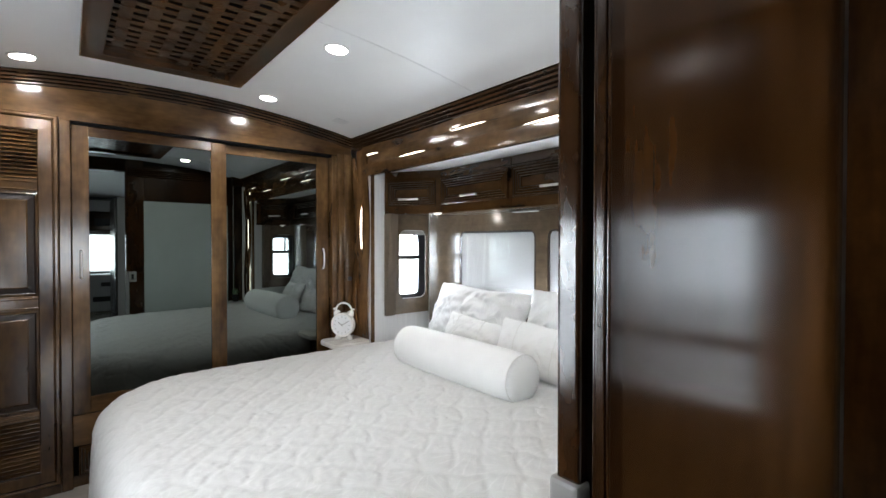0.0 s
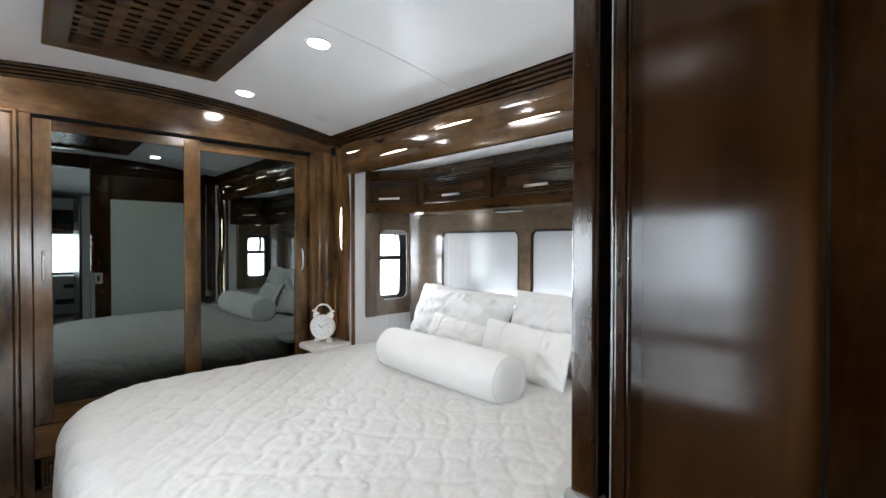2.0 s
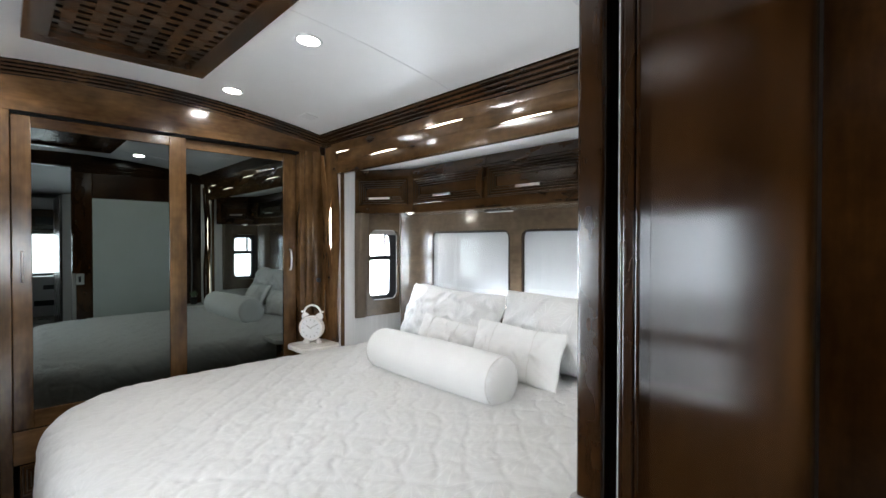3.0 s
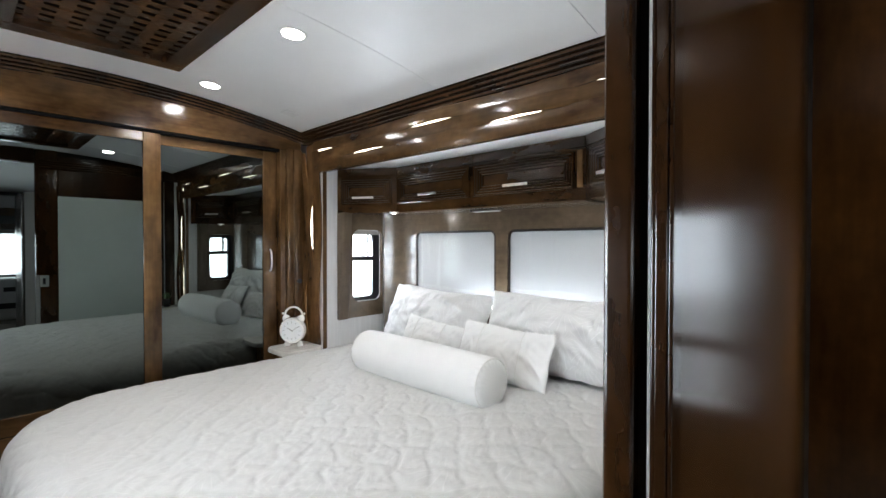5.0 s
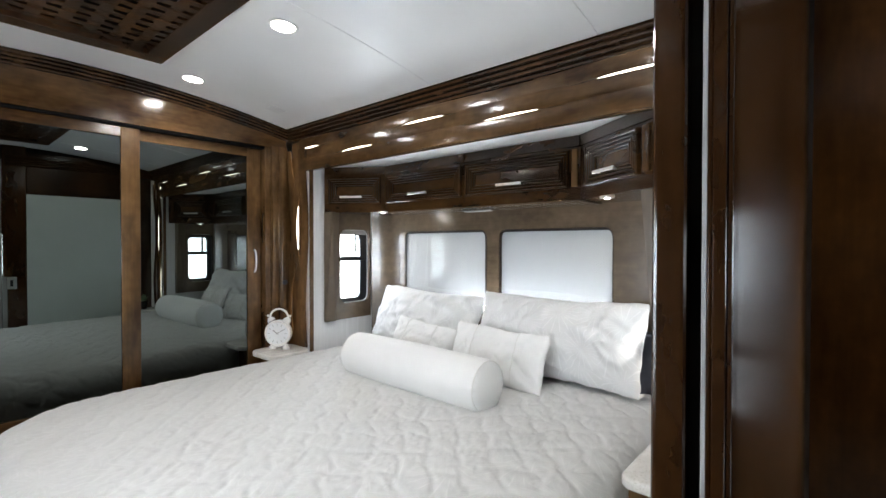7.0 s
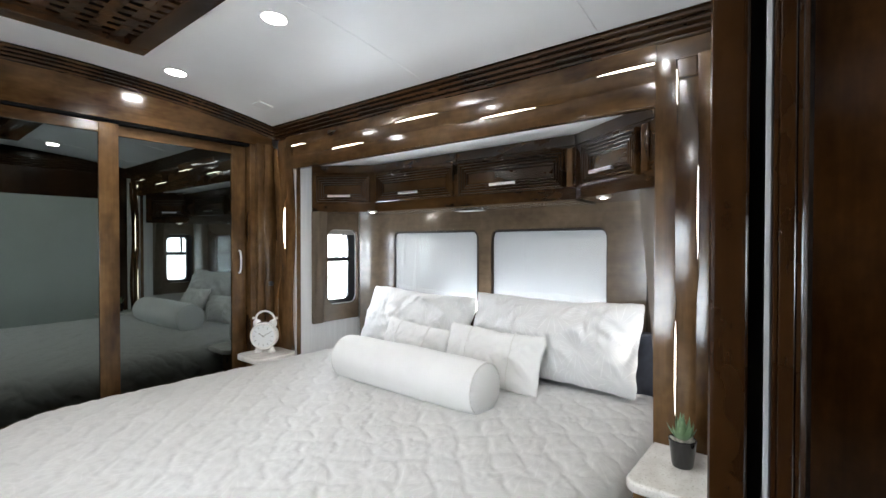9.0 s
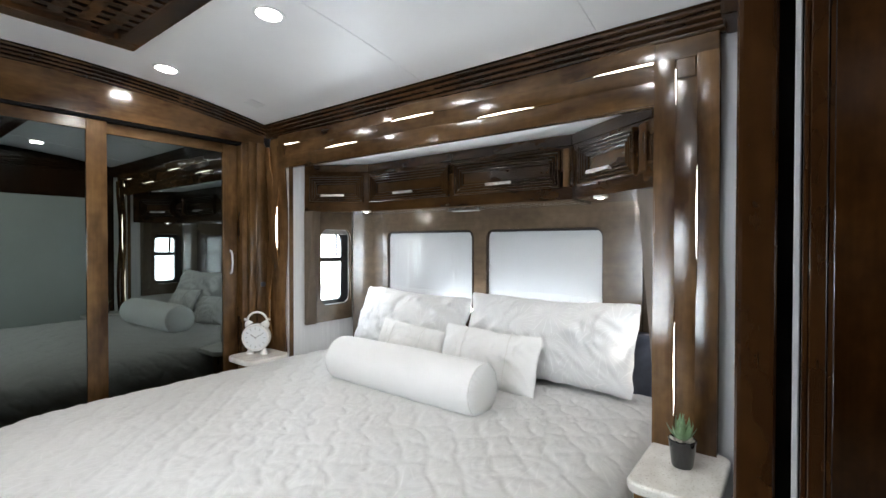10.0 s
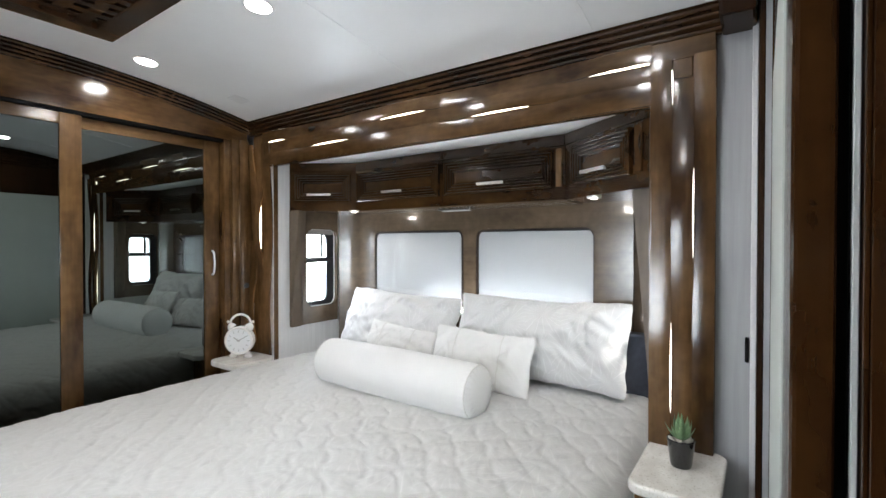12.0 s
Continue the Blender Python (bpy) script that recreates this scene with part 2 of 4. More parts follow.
WALL = wallpaper("pale_grey_wallcovering", (0.37, 0.375, 0.385))
SLIDEWALL = wallpaper("white_wallcovering", (0.66, 0.66, 0.66))
FLOOR = plain("polished_floor_tile", (0.32, 0.29, 0.26), 0.18, 0, 0.2, 5)
CHROME = plain("brushed_nickel", (0.82, 0.81, 0.79), 0.36, 1, 0.04, 60)
STEEL = plain("stainless_steel", (0.6, 0.61, 0.62), 0.25, 1, 0.05, 30)
BLACK = plain("black_anodised", (0.012, 0.013, 0.016), 0.35, 0, 0.2, 30)
# near-black: shade in gaps put into the colour; also the black switch
DULL_BLACK = plain("dull_black_and_gap_shade", (0.004, 0.004, 0.004), 0.9)
DULL_BLACK.node_tree.nodes["Principled BSDF"].inputs["Specular IOR Level"].default_value = 0.1
TRIMWHITE = plain("white_plastic", (0.8, 0.8, 0.8), 0.35, 0, 0.03)
GREYCAP = plain("grey_plastic", (0.30, 0.29, 0.28), 0.5, 0, 0.06)
SLOTGREY = plain("grey_white_plastic", (0.42, 0.42, 0.41), 0.6, 0, 0.06)
ENAMEL = plain("white_enamel", (0.82, 0.80, 0.77), 0.2, 0, 0.03, 20, 0, 200, 0.5)
DIAL = plain("clock_dial_paper", (0.75, 0.76, 0.77), 0.35, 0, 0.03)
POT = plain("black_glazed_ceramic", (0.008, 0.008, 0.009), 0.1, 0, 0.2, 30, 0, 200, 0.5)
PEBBLE = plain("pale_pebbles", (0.5, 0.47, 0.42), 0.6, 0, 0.35, 90)
LEAF = plain("succulent_leaf", (0.16, 0.26, 0.13), 0.45, 0, 0.35, 60)
GROUND = plain("pale_concrete_yard", (0.5, 0.5, 0.48), 0.9, 0, 0.12, 1.2)
NAVY = plain("dark_slate", (0.03, 0.035, 0.05), 0.85, 0, 0.15, 40, 0.0006, 500)
SHADE = plain("pale_roller_shade_fabric", (0.38, 0.385, 0.39), 0.7, 0, 0.03, 30, 0.0002, 700)
FROST = plain("frosted_grey_panel", (0.46, 0.50, 0.47), 0.3, 0, 0.03, 4)
LED = glow("warm_led_diffuser", (1.0, 0.90, 0.72), 7.0)
HAZE = glow("bright_haze", (0.90, 0.96, 1.0), 6.5)
PUCK = glow("puck_light_lens", (1.0, 0.94, 0.84), 10.0)
LAMP = glow("downlight_diffuser", (1.0, 0.96, 0.9), 30.0)

mt, nt, bs = material("tinted_mirror")
bs.inputs["Metallic"].default_value, bs.inputs["Roughness"].default_value = 1.0, 0.0
bs.inputs["Base Color"].default_value = (0.155, 0.174, 0.168, 1)
MIRROR = mt

mt, nt, bs = material("window_glass")
bs.inputs["Transmission Weight"].default_value, bs.inputs["Roughness"].default_value = 1.0, 0.0
bs.inputs["IOR"].default_value = 1.45
bs.inputs["Base Color"].default_value = (0.97, 0.985, 0.99, 1)
GLASS = mt

# tint added to dim the glowing backdrop in the unseen bath window
mt, nt, bs = material("dimming_glass")
bs.inputs["Transmission Weight"].default_value, bs.inputs["Roughness"].default_value = 1.0, 0.06
bs.inputs["IOR"].default_value = 1.45
bs.inputs["Base Color"].default_value = (0.165, 0.175, 0.185, 1)
TINTED = mt

mt, nt, bs = material("speckled_solid_surface")
f = noise_at(nt, (140, 140, 140), 2.0)
c = noise_at(nt, (9, 16, 9), 5.0)
nt.links.new(mix(nt, 1.0, ramp(nt, c, [(0.3, (0.60, 0.57, 0.53)), (0.65, (0.78, 0.76, 0.72))]), ramp(nt, f, [(0.28, (0.7, 0.67, 0.62)), (0.42, (1, 1, 1))]), "MULTIPLY"), bs.inputs["Base Color"])
bs.inputs["Roughness"].default_value = 0.22
STONE = mt


def cloth(name, colour, pattern, fine=900.0, crease=0.001):
    """Woven bed linen; pattern: strength of a stitched fan motif, 0 for none."""
    mt, nt, bs = material(name)
    weave = noise_at(nt, (fine,) * 3, 2.0)
    soft = noise_at(nt, (6, 6, 6), 4.0)
    base = ramp(nt, soft, [(0.3, tuple(k * 0.95 for k in colour)), (0.7, colour)])
    if pattern:
        vor = nt.nodes.new("ShaderNodeTexVoronoi")
        vor.inputs["Scale"].default_value = 6.2
        vor.inputs["Randomness"].default_value = 0.55
        nt.links.new(placed(nt, (1, 1, 1)), vor.inputs["Vector"])
        sub = node(nt, "VectorMath")
        sub.operation = "SUBTRACT"
        g = placed(nt, (1, 1, 1))
        nt.links.new(g, sub.inputs[0])
        nt.links.new(vor.outputs["Position"], sub.inputs[1])
        sep = node(nt, "SeparateXYZ")
        nt.links.new(sub.outputs["Vector"], sep.inputs["Vector"])
        add = node(nt, "Math")
        add.operation = "ADD"
        nt.links.new(sep.outputs["X"], add.inputs[0])
        nt.links.new(sep.outputs["Z"], add.inputs[1])
        ang = node(nt, "Math")
        ang.operation = "ARCTAN2"
        nt.links.new(add.outputs["Value"], ang.inputs[0])
        nt.links.new(sep.outputs["Y"], ang.inputs[1])
        mul = node(nt, "Math")
        mul.operation = "MULTIPLY"
        mul.inputs[1].default_value = 20.0
        nt.links.new(ang.outputs["Value"], mul.inputs[0])
        sn = node(nt, "Math")
        sn.operation = "SINE"
        nt.links.new(mul.outputs["Value"], sn.inputs[0])
        line = ramp(nt, sn.outputs["Value"], [(0.86, (1 - pattern,) * 3), (0.985, (1, 1, 1))])
        base = mix(nt, 1.0, base, line, "MULTIPLY")
    nt.links.new(base, bs.inputs["Base Color"])
    bs.inputs["Roughness"].default_value = 0.75
    bs.inputs["Sheen Weight"].default_value = 0.25
    crinkle = node(nt, "Math")
    crinkle.operation = "ADD"
    nt.links.new(noise_at(nt, (60, 130, 95), 4.0, 1.0, 0.6), crinkle.inputs[0])
    nt.links.new(weave, crinkle.inputs[1])
    bump(nt, bs, crinkle.outputs["Value"], 0.35, crease)
    return mt


QUILT = cloth("ivory_quilted_satin", (0.71, 0.702, 0.69), 0.10, 900.0, 0.012)
LINEN = cloth("white_pillow_linen", (0.77, 0.77, 0.77), 0.12)
PLAINLINEN = cloth("white_plain_linen", (0.77, 0.767, 0.76), 0)
GREYLINEN = cloth("pale_grey_satin", (0.70, 0.69, 0.67), 0)
QUILT.node_tree.nodes["Principled BSDF"].inputs["Roughness"].default_value = 0.42

# ---- the setting ----
WY = 3.25      # face of the closet wall
WX = 1.77      # face of the slide-out surround
setting("ground", box(-60, 60, -60, 60, -1.3, -1.2), GROUND, "pale concrete yard around the motorhome", "ground")
bm = bmesh.new()
rows = [[bm.verts.new((26 * math.cos(a), 26 * math.sin(a), z)) for z in (-1.15, 14)] for a in [2 * math.pi * k / 48 for k in range(48)]]
for k in range(48):
    bm.faces.new((rows[k][0], rows[(k + 1) % 48][0], rows[(k + 1) % 48][1], rows[k][1]))
setting("backdrop", bm, HAZE, "bright hazy white distance outside the windows", "backdrop")
setting("floor", box(-0.64, 1.9, -6.2, 3.9, -0.06, 0.0), FLOOR, "polished beige tiled floor", "floor")

bm = bmesh.new()
xs = [-0.66 + 2.52 * k / 24 for k in range(25)]
rows = [[bm.verts.new((x, y, ceil_z(x) + h)) for y, h in ((-6.2, 0), (3.9, 0), (3.9, 0.05), (-6.2, 0.05))] for x in xs]
for a, b in zip(rows, rows[1:]):
    for k in range(4):
        bm.faces.new((a[k], a[(k + 1) % 4], b[(k + 1) % 4], b[k]))
bm.faces.new(rows[0])
bm.faces.new(rows[-1][::-1])
setting("ceiling", bm, WHITE, "smooth white arched vinyl ceiling", "ceiling", True)
for name, y in (("ceiling_batten", 1.82), ("ceiling_batten", 0.95), ("ceiling_batten", 0.05)):
    st = [((x, y, ceil_z(x) + 0.001), (0, 1, 0), (0, 0, 1)) for x in [-0.6 + 2.3 * k / 20 for k in range(21)]]
    setting(name, sweep([(-0.011, 0.0005), (-0.008, -0.0035), (0.008, -0.0035), (0.011, 0.0005)], st), WHITE, "flat white batten over a ceiling seam", "trim")

# side walls, with an aisle window and a bath window cut through
left = basis((-0.60, -6.2, 0), (0, 1, 0), (0, 0, 1), (1, 0, 0))
# unseen wall, given dark walnut to cut pale bounce and reflections
setting("wall_west", holed([(0, 0), (10.1, 0), (10.1, 2.25), (0, 2.25)], [rounded(7.18, 7.92, 0.79, 1.47, 0.05)], left, 0.06), OVERHEAD, "unseen side wall with a window, walnut added to cut reflections", "wall")
right = basis((1.87, -6.2, 0), (0, 1, 0), (0, 0, 1), (1, 0, 0))
setting("wall_east", holed([(0, 0), (10.1, 0), (10.1, 2.25), (0, 2.25)], [[(6.88, 0.05), (9.28, 0.05), (9.28, 1.95), (6.88, 1.95)], rounded(5.78, 6.29, 0.80, 1.48, 0.05)], right, 0.06), WALL, "pale grey textured wall beside the slide-out", "wall")
setting("wall_north", box(-0.66, 1.9, 3.72, 3.78, 0, 2.3), WALL, "plain rear wall behind the wardrobe", "wall")

# slide-out box
setting("slide_ceiling", box(1.80, 2.52, 0.70, 3.08, 1.905, 1.94), WHITE, "white ceiling of the bed slide-out", "ceiling")
setting("slide_floor", box(1.82, 2.52, 0.70, 3.08, 0.02, 0.05), FLOOR, "floor of the bed slide-out", "floor")
END = rounded(2.025, 2.315, 0.915, 1.475, 0.055)
for name, y, sgn in (("wall_slide_far", 3.02, 1), ("wall_slide_near", 0.75, -1)):
    m = basis((0, y if sgn > 0 else y - 0.05, 0), (1, 0, 0), (0, 0, 1), (0, -1, 0))
    setting(name, holed([(1.78, 0.03), (2.52, 0.03), (2.52, 1.92), (1.78, 1.92)], [END], m, 0.05), SLIDEWALL, "white end wall of the slide-out with a window", "wall")
back = basis((2.48, 0, 0), (0, 1, 0), (0, 0, 1), (1, 0, 0))
BEDWIN = [rounded(1.12, 1.87, 0.86, 1.475, 0.06), rounded(1.945, 2.72, 0.86, 1.475, 0.06)]
setting("wall_slide_back", holed([(0.70, 0.03), (3.08, 0.03), (3.08, 1.92), (0.70, 1.92)], BEDWIN, back, 0.05), SLIDEWALL, "back wall of the slide-out behind the bed", "wall")


# ---- the slide-out surround: woven boards with light between ----
def weave(c, amp=0.014):
    return lambda s: amp * math.cos(2 * math.pi * (s - c) / 1.1)


def lens(c, size, lap):
    """How far a board's lower edge draws back to open a lens-shaped slot, once every 1.1 m."""
    return lambda s: -lap + (size + lap) * max(0.0, (math.cos(2 * math.pi * (s - c) / 1.1) - 0.36) / 0.64) ** 0.8


surround = thing("woven_fascia", (WX, 1.88, 1.87), "walnut woven-board fascia with warm light between the boards", "fascia")
part("backing", box(WX + 0.022, WX + 0.035, 0.55, 3.24, 1.88, 2.09), WOOD_Y, surround)
y0, ln = 0.745, 2.34
for z0, w, c, slot in ((1.868, 0.082, 1.92 - y0 + 0.55, None), (1.950, 0.072, 1.92 - y0, 2.47), (2.022, 0.062, 1.92 - y0 + 0.55, 1.92)):
    board = part("board", ribbon((WX, y0, z0), (0, 1, 0), (0, 0, 1), (-1, 0, 0), ln, w, 0.009, weave(c + 0.55, 0.011), 60, 6, 0.0012, lens(slot - y0, 0.002, 0.006) if slot else (lambda s: 0.0)), WOOD_Y, surround, "", True)
for z0 in (1.949, 2.021):
    part("led_strip", box(WX + 0.014, WX + 0.020, 0.76, 3.08, z0 - 0.016, z0 + 0.016), LED, surround, "warm white light strip")
part("soffit", box(WX - 0.012, WX + 0.021, 0.75, 3.02, 1.8635, 1.8675, 0.0015), WOOD_Y, surround)
part("cap", box(WX - 0.006, WX + 0.02, 0.546, 0.752, 2.018, 2.088, 0.002), WOOD_Y, surround)
part("frieze", box(WX - 0.004, WX + 0.035, 0.53, 3.24, 2.086, 2.14, 0.002), WOOD_Y, surround)


def post(y1, widths, z0, z1, label, slot):
    p = thing("woven_post", (WX, y1, z0), label, "pilaster", "woven posts beside the bed")
    y, tot = y1, sum(widths)
    part("backing", box(WX + 0.024, WX + 0.036, y1, y1 + tot, z0, z1), WOOD_Z, p)
    for k, w in enumerate(widths):
        part("board", ribbon((WX, y, z0), (0, 0, 1), (0, 1, 0), (-1, 0, 0), z1 - z0, w, 0.009, weave(1.475 - z0 + 0.55 * (k % 2 == 0), 0.012), 50, 6, 0.0012, lens(1.475 - z0 + 0.55 * (k - 1), slot, 0.002) if k else (lambda s: 0.0)), WOOD_Z, p, "", True)
        if k:
            part("led_strip", box(WX + 0.014, WX + 0.021, y - 0.018, y + 0.012, z0 + 0.03, z1 - 0.03), LED, p, "warm white light strip")
        y += w
    return p


part("mid_cap", box(WX - 0.015, WX + 0.0, 0.613, 0.677, 1.948, 2.016, 0.003), WOOD_Z, surround)
post(0.544, (0.066, 0.068, 0.070), 0.645, 2.02, "walnut post of three woven boards beside the plant shelf", 0.0010)
post(3.02, (0.085, 0.068, 0.070), 0.645, 2.02, "walnut post of three woven boards beside the alarm clock", 0.028)
setting("jamb_far", box(1.785, 1.815, 3.015, 3.24, 0.05, 2.08), WOOD_Z, "walnut jamb of the slide-out", "trim")
setting("jamb_near", box(1.785, 1.815, 0.545, 0.755, 0.05, 2.08), WOOD_Z, "walnut jamb of the slide-out", "trim")

# crown mouldings
CROWN = [(0, 0)]
for k in range(4):
    a0, b0 = 0.006 + 0.0125 * k, 0.003 + 0.0205 * k
    CROWN += [(a0, b0), (a0 + 0.006, b0 + 0.002), (a0 + 0.0095, b0 + 0.0065), (a0 + 0.0095, b0 + 0.011), (a0 + 0.006, b0 + 0.0155), (a0 + 0.002, b0 + 0.0175)]
CROWN += [(0.056, 0.085), (0, 0.085)]
st = [((WX, y, 2.083), (-1, 0, 0), (0, 0, 1)) for y in (0.53, 3.24)]
setting("crown_moulding", sweep(CROWN, st), CROWN_WOOD, "stepped walnut crown moulding over the bed", "moulding")
st = []
for k in range(33):
    x = -0.6 + 2.36 * k / 32
    st.append(((x, WY, ceil_z(x) - 0.068), (0, -1, 0), (0, 0, 0.8)))
setting("crown_moulding", sweep(CROWN, st), CROWN_WOOD, "arched walnut crown moulding over the wardrobe", "moulding", False)
setting("crown_moulding", box(1.62, 1.80, 0.43, 0.53, 2.075, 2.20, 0.012, 2), ESPRESSO, "dark walnut crown return block", "moulding")
setting("crown_moulding", sweep(CROWN, [((0.55, 0.390, 2.10), (0, 1, 0), (0, 0, 1)), ((1.62, 0.390, 2.10), (0, 1, 0), (0, 0, 1))]), ESPRESSO, "walnut crown moulding over the partition", "moulding")


# ---- wardrobe wall ----
DOOR_RINGS = [(0, 0), (0, 0.019)]
for q in (0.0, 0.0155, 0.031, 0.0465):
    lift = 0.024 - 0.13 * q
    DOOR_RINGS += [(q + 0.0012, lift - 0.003), (q + 0.0035, lift), (q + 0.0075, lift), (q + 0.0100, lift - 0.003), (q + 0.0118, lift - 0.011), (q + 0.0148, lift - 0.011)]
DOOR_RINGS += [(0.0640, 0.002), (0.0665, 0.003)]
GLAZED = tuple(k + 6 * g for g in range(4) for k in (5, 6))


def bar_handle(length, m, parent, name="handle"):
    """A flat nickel bar on two short posts, along m's x."""
    h = part(name, moved(box(-length / 2, length / 2, -0.0075, 0.0075, 0.020, 0.028, 0.002), m), CHROME, parent, "brushed nickel bar handle")
    for s in (-1, 1):
        part("handle_post", moved(box(s * length * 0.38 - 0.005, s * length * 0.38 + 0.005, -0.005, 0.005, 0, 0.0205), m), CHROME, h)
    return h


# carcass front: header, jambs, plinth, all in the wardrobe's own face
wardrobe = thing("wardrobe", (0.8, 3.5, 0), "walnut built-in wardrobe with two sliding tinted mirror doors", "wardrobe")
bm = bmesh.new()
xs = [-0.012 + 1.76 * k / 24 for k in range(25)]
rows = [[bm.verts.new(p) for p in ((x, WY, 2.036), (x, WY, ceil_z(x) - 0.012), (x, WY + 0.03, ceil_z(x) - 0.012), (x, WY + 0.03, 2.036))] for x in xs]
for a, b in zip(rows, rows[1:]):
    for k in range(4):
        bm.faces.new((a[k], a[(k + 1) % 4], b[(k + 1) % 4], b[k]))
bm.faces.new(rows[0])
bm.faces.new(rows[-1][::-1])
part("header", bm, WOOD_X, wardrobe)
part("jamb", box(-0.012, 0.038, WY, WY + 0.1, 0.0, 2.036, 0.003), WOOD_Z, wardrobe)
part("jamb", box(1.585, 1.625, WY, WY + 0.1, 0.0, 2.036, 0.003), WOOD_Z, wardrobe)
part("apron", box(0.038, 1.585, WY + 0.002, WY + 0.03, 0.235, 0.405, 0.003), WOOD_X, wardrobe)
part("plinth", box(0.038, 1.585, WY + 0.03, WY + 0.06, 0.0, 0.06), WOOD_X, wardrobe)
part("body", box(-0.012, 1.62, WY + 0.11, 3.71, 0.0, 2.02), DULL_BLACK, wardrobe)
# black strip: the shadow line under the header put into colour
part("track_gap_shade", box(0.038, 1.585, WY + 0.006, WY + 0.095, 2.0195, 2.035), DULL_BLACK, wardrobe)
for x0, x1 in ((0.062, 0.56), (0.57, 1.07), (1.08, 1.57)):
    d = part("drawer_front", moved(profiled(x1 - x0, 0.165, DOOR_RINGS, GLAZED), basis((x0, WY + 0.03, 0.062), (1, 0, 0), (0, 0, 1), (0, -1, 0))), WOOD_X, wardrobe)


def mirror_door(x0, x1, yface, sl, sr, hx):
    d = part("sliding_door", box(x0 + 0.01, x1 - 0.01, yface + 0.020, yface + 0.026, 0.42, 2.02), DULL_BLACK, wardrobe)
    zb, zt = 0.408, 2.018
    part("stile", box(x0, x0 + sl, yface, yface + 0.026, zb, zt, 0.004, 2), WOOD_Z, d)
    part("stile", box(x1 - sr, x1, yface, yface + 0.026, zb, zt, 0.004, 2), WOOD_Z, d)
    part("rail", box(x0 + sl, x1 - sr, yface + 0.001, yface + 0.026, zb, zb + 0.092, 0.003, 2), WOOD_X, d)
    part("rail", box(x0 + sl, x1 - sr, yface + 0.001, yface + 0.026, zt - 0.058, zt, 0.003, 2), WOOD_X, d)
    part("mirror_pane", box(x0 + sl, x1 - sr, yface + 0.012, yface + 0.018, zb + 0.092, zt - 0.058), MIRROR, d, "dark tinted mirror glass")
    m = basis((hx, yface, 1.245), (0, 0, 1), (1, 0, 0), (0, -1, 0))
    pts = [(-0.075, 0, 0.0), (-0.070, 0, 0.014), (-0.045, 0, 0.024), (0, 0, 0.028), (0.045, 0, 0.024), (0.070, 0, 0.014), (0.075, 0, 0.0)]
    part("handle", moved(pipe(pts, 0.006), m), CHROME, d, "curved nickel pull", True)


mirror_door(0.040, 0.838, WY + 0.012, 0.078, 0.092, 0.079)
mirror_door(0.79, 1.578, WY + 0.048, 0.05, 0.095, 1.53)

# bowed filler posts between wardrobe and slide-out
filler = thing("bowed_pilaster", (1.69, WY, 0.6), "bowed walnut pilaster in the corner by the alarm clock", "pilaster")
part("backing", box(1.625, 1.785, WY, WY + 0.03, 0.0, 2.034), WOOD_Z, filler)
part("board", ribbon((1.628, WY - 0.006, 0.645), (0, 0, 1), (1, 0, 0), (0, -1, 0), 1.40, 0.05, 0.010, weave(0.83, 0.006), 40), WOOD_Z, filler, "", True)
part("board", ribbon((1.682, WY - 0.004, 0.645), (0, 0, 1), (1, 0, 0), (0, -1, 0), 1.40, 0.062, 0.010, weave(0.28, 0.006), 40, 6, 0.007), WOOD_Z, filler, "", True)
knob = part("coat_knob", lathe([(0.010, 0), (0.010, 0.008), (0.017, 0.012), (0.018, 0.018), (0.012, 0.022)], basis((1.715, WY - 0.018, 1.09), (1, 0, 0), (0, 0, 1), (0, -1, 0)), 16), BLACK, filler, "small black round knob", True)

# tall louvred cupboard
cup = thing("louvred_cupboard", (-0.3, 3.5, 0), "tall walnut cupboard with louvred and raised panels", "cupboard")
part("body", box(-0.60, -0.014, WY + 0.004, 3.71, 0.0, 2.10), WOOD_Z, cup)
bm = bmesh.new()
xs = [-0.60 + 0.588 * k / 8 for k in range(9)]
rows = [[bm.verts.new(p) for p in ((x, WY, 2.05), (x, WY, ceil_z(x) - 0.012), (x, WY + 0.03, ceil_z(x) - 0.012), (x, WY + 0.03, 2.05))] for x in xs]
for a, b in zip(rows, rows[1:]):
    for k in range(4):
        bm.faces.new((a[k], a[(k + 1) % 4], b[(k + 1) % 4], b[k]))
bm.faces.new(rows[0])
bm.faces.new(rows[-1][::-1])
part("header", bm, WOOD_X, cup)
part("casing", moved(ring_frame(0.586, 1.99, 0.022, 0.026, 0.006), basis((-0.60, WY + 0.003, 0.055), (1, 0, 0), (0, 0, 1), (0, -1, 0))), WOOD_Z, cup)
door = part("door", moved(ring_frame(0.54, 1.94, 0.062, 0.020, 0.004), basis((-0.577, WY + 0.003, 0.08), (1, 0, 0), (0, 0, 1), (0, -1, 0))), WOOD_Z, cup)
dx0, dx1 = -0.515, -0.099
for z0, z1 in ((1.632, 1.698), (1.008, 1.085), (0.430, 0.475)):
    part("rail", box(dx0, dx1, WY - 0.016, WY + 0.003, z0, z1, 0.004, 2), WOOD_X, door)
    part("bead", box(dx0, dx1, WY - 0.022, WY - 0.012, z0 + 0.008, z0 + 0.018, 0.003), WOOD_X, door)
    part("bead", box(dx0, dx1, WY - 0.022, WY - 0.012, z1 - 0.018, z1 - 0.008, 0.003), WOOD_X, door)
RAISED = [(0, 0), (0, 0.008), (0.010, 0.010), (0.016, 0.004), (0.040, 0.010), (0.046, 0.013), (0.05, 0.013)]
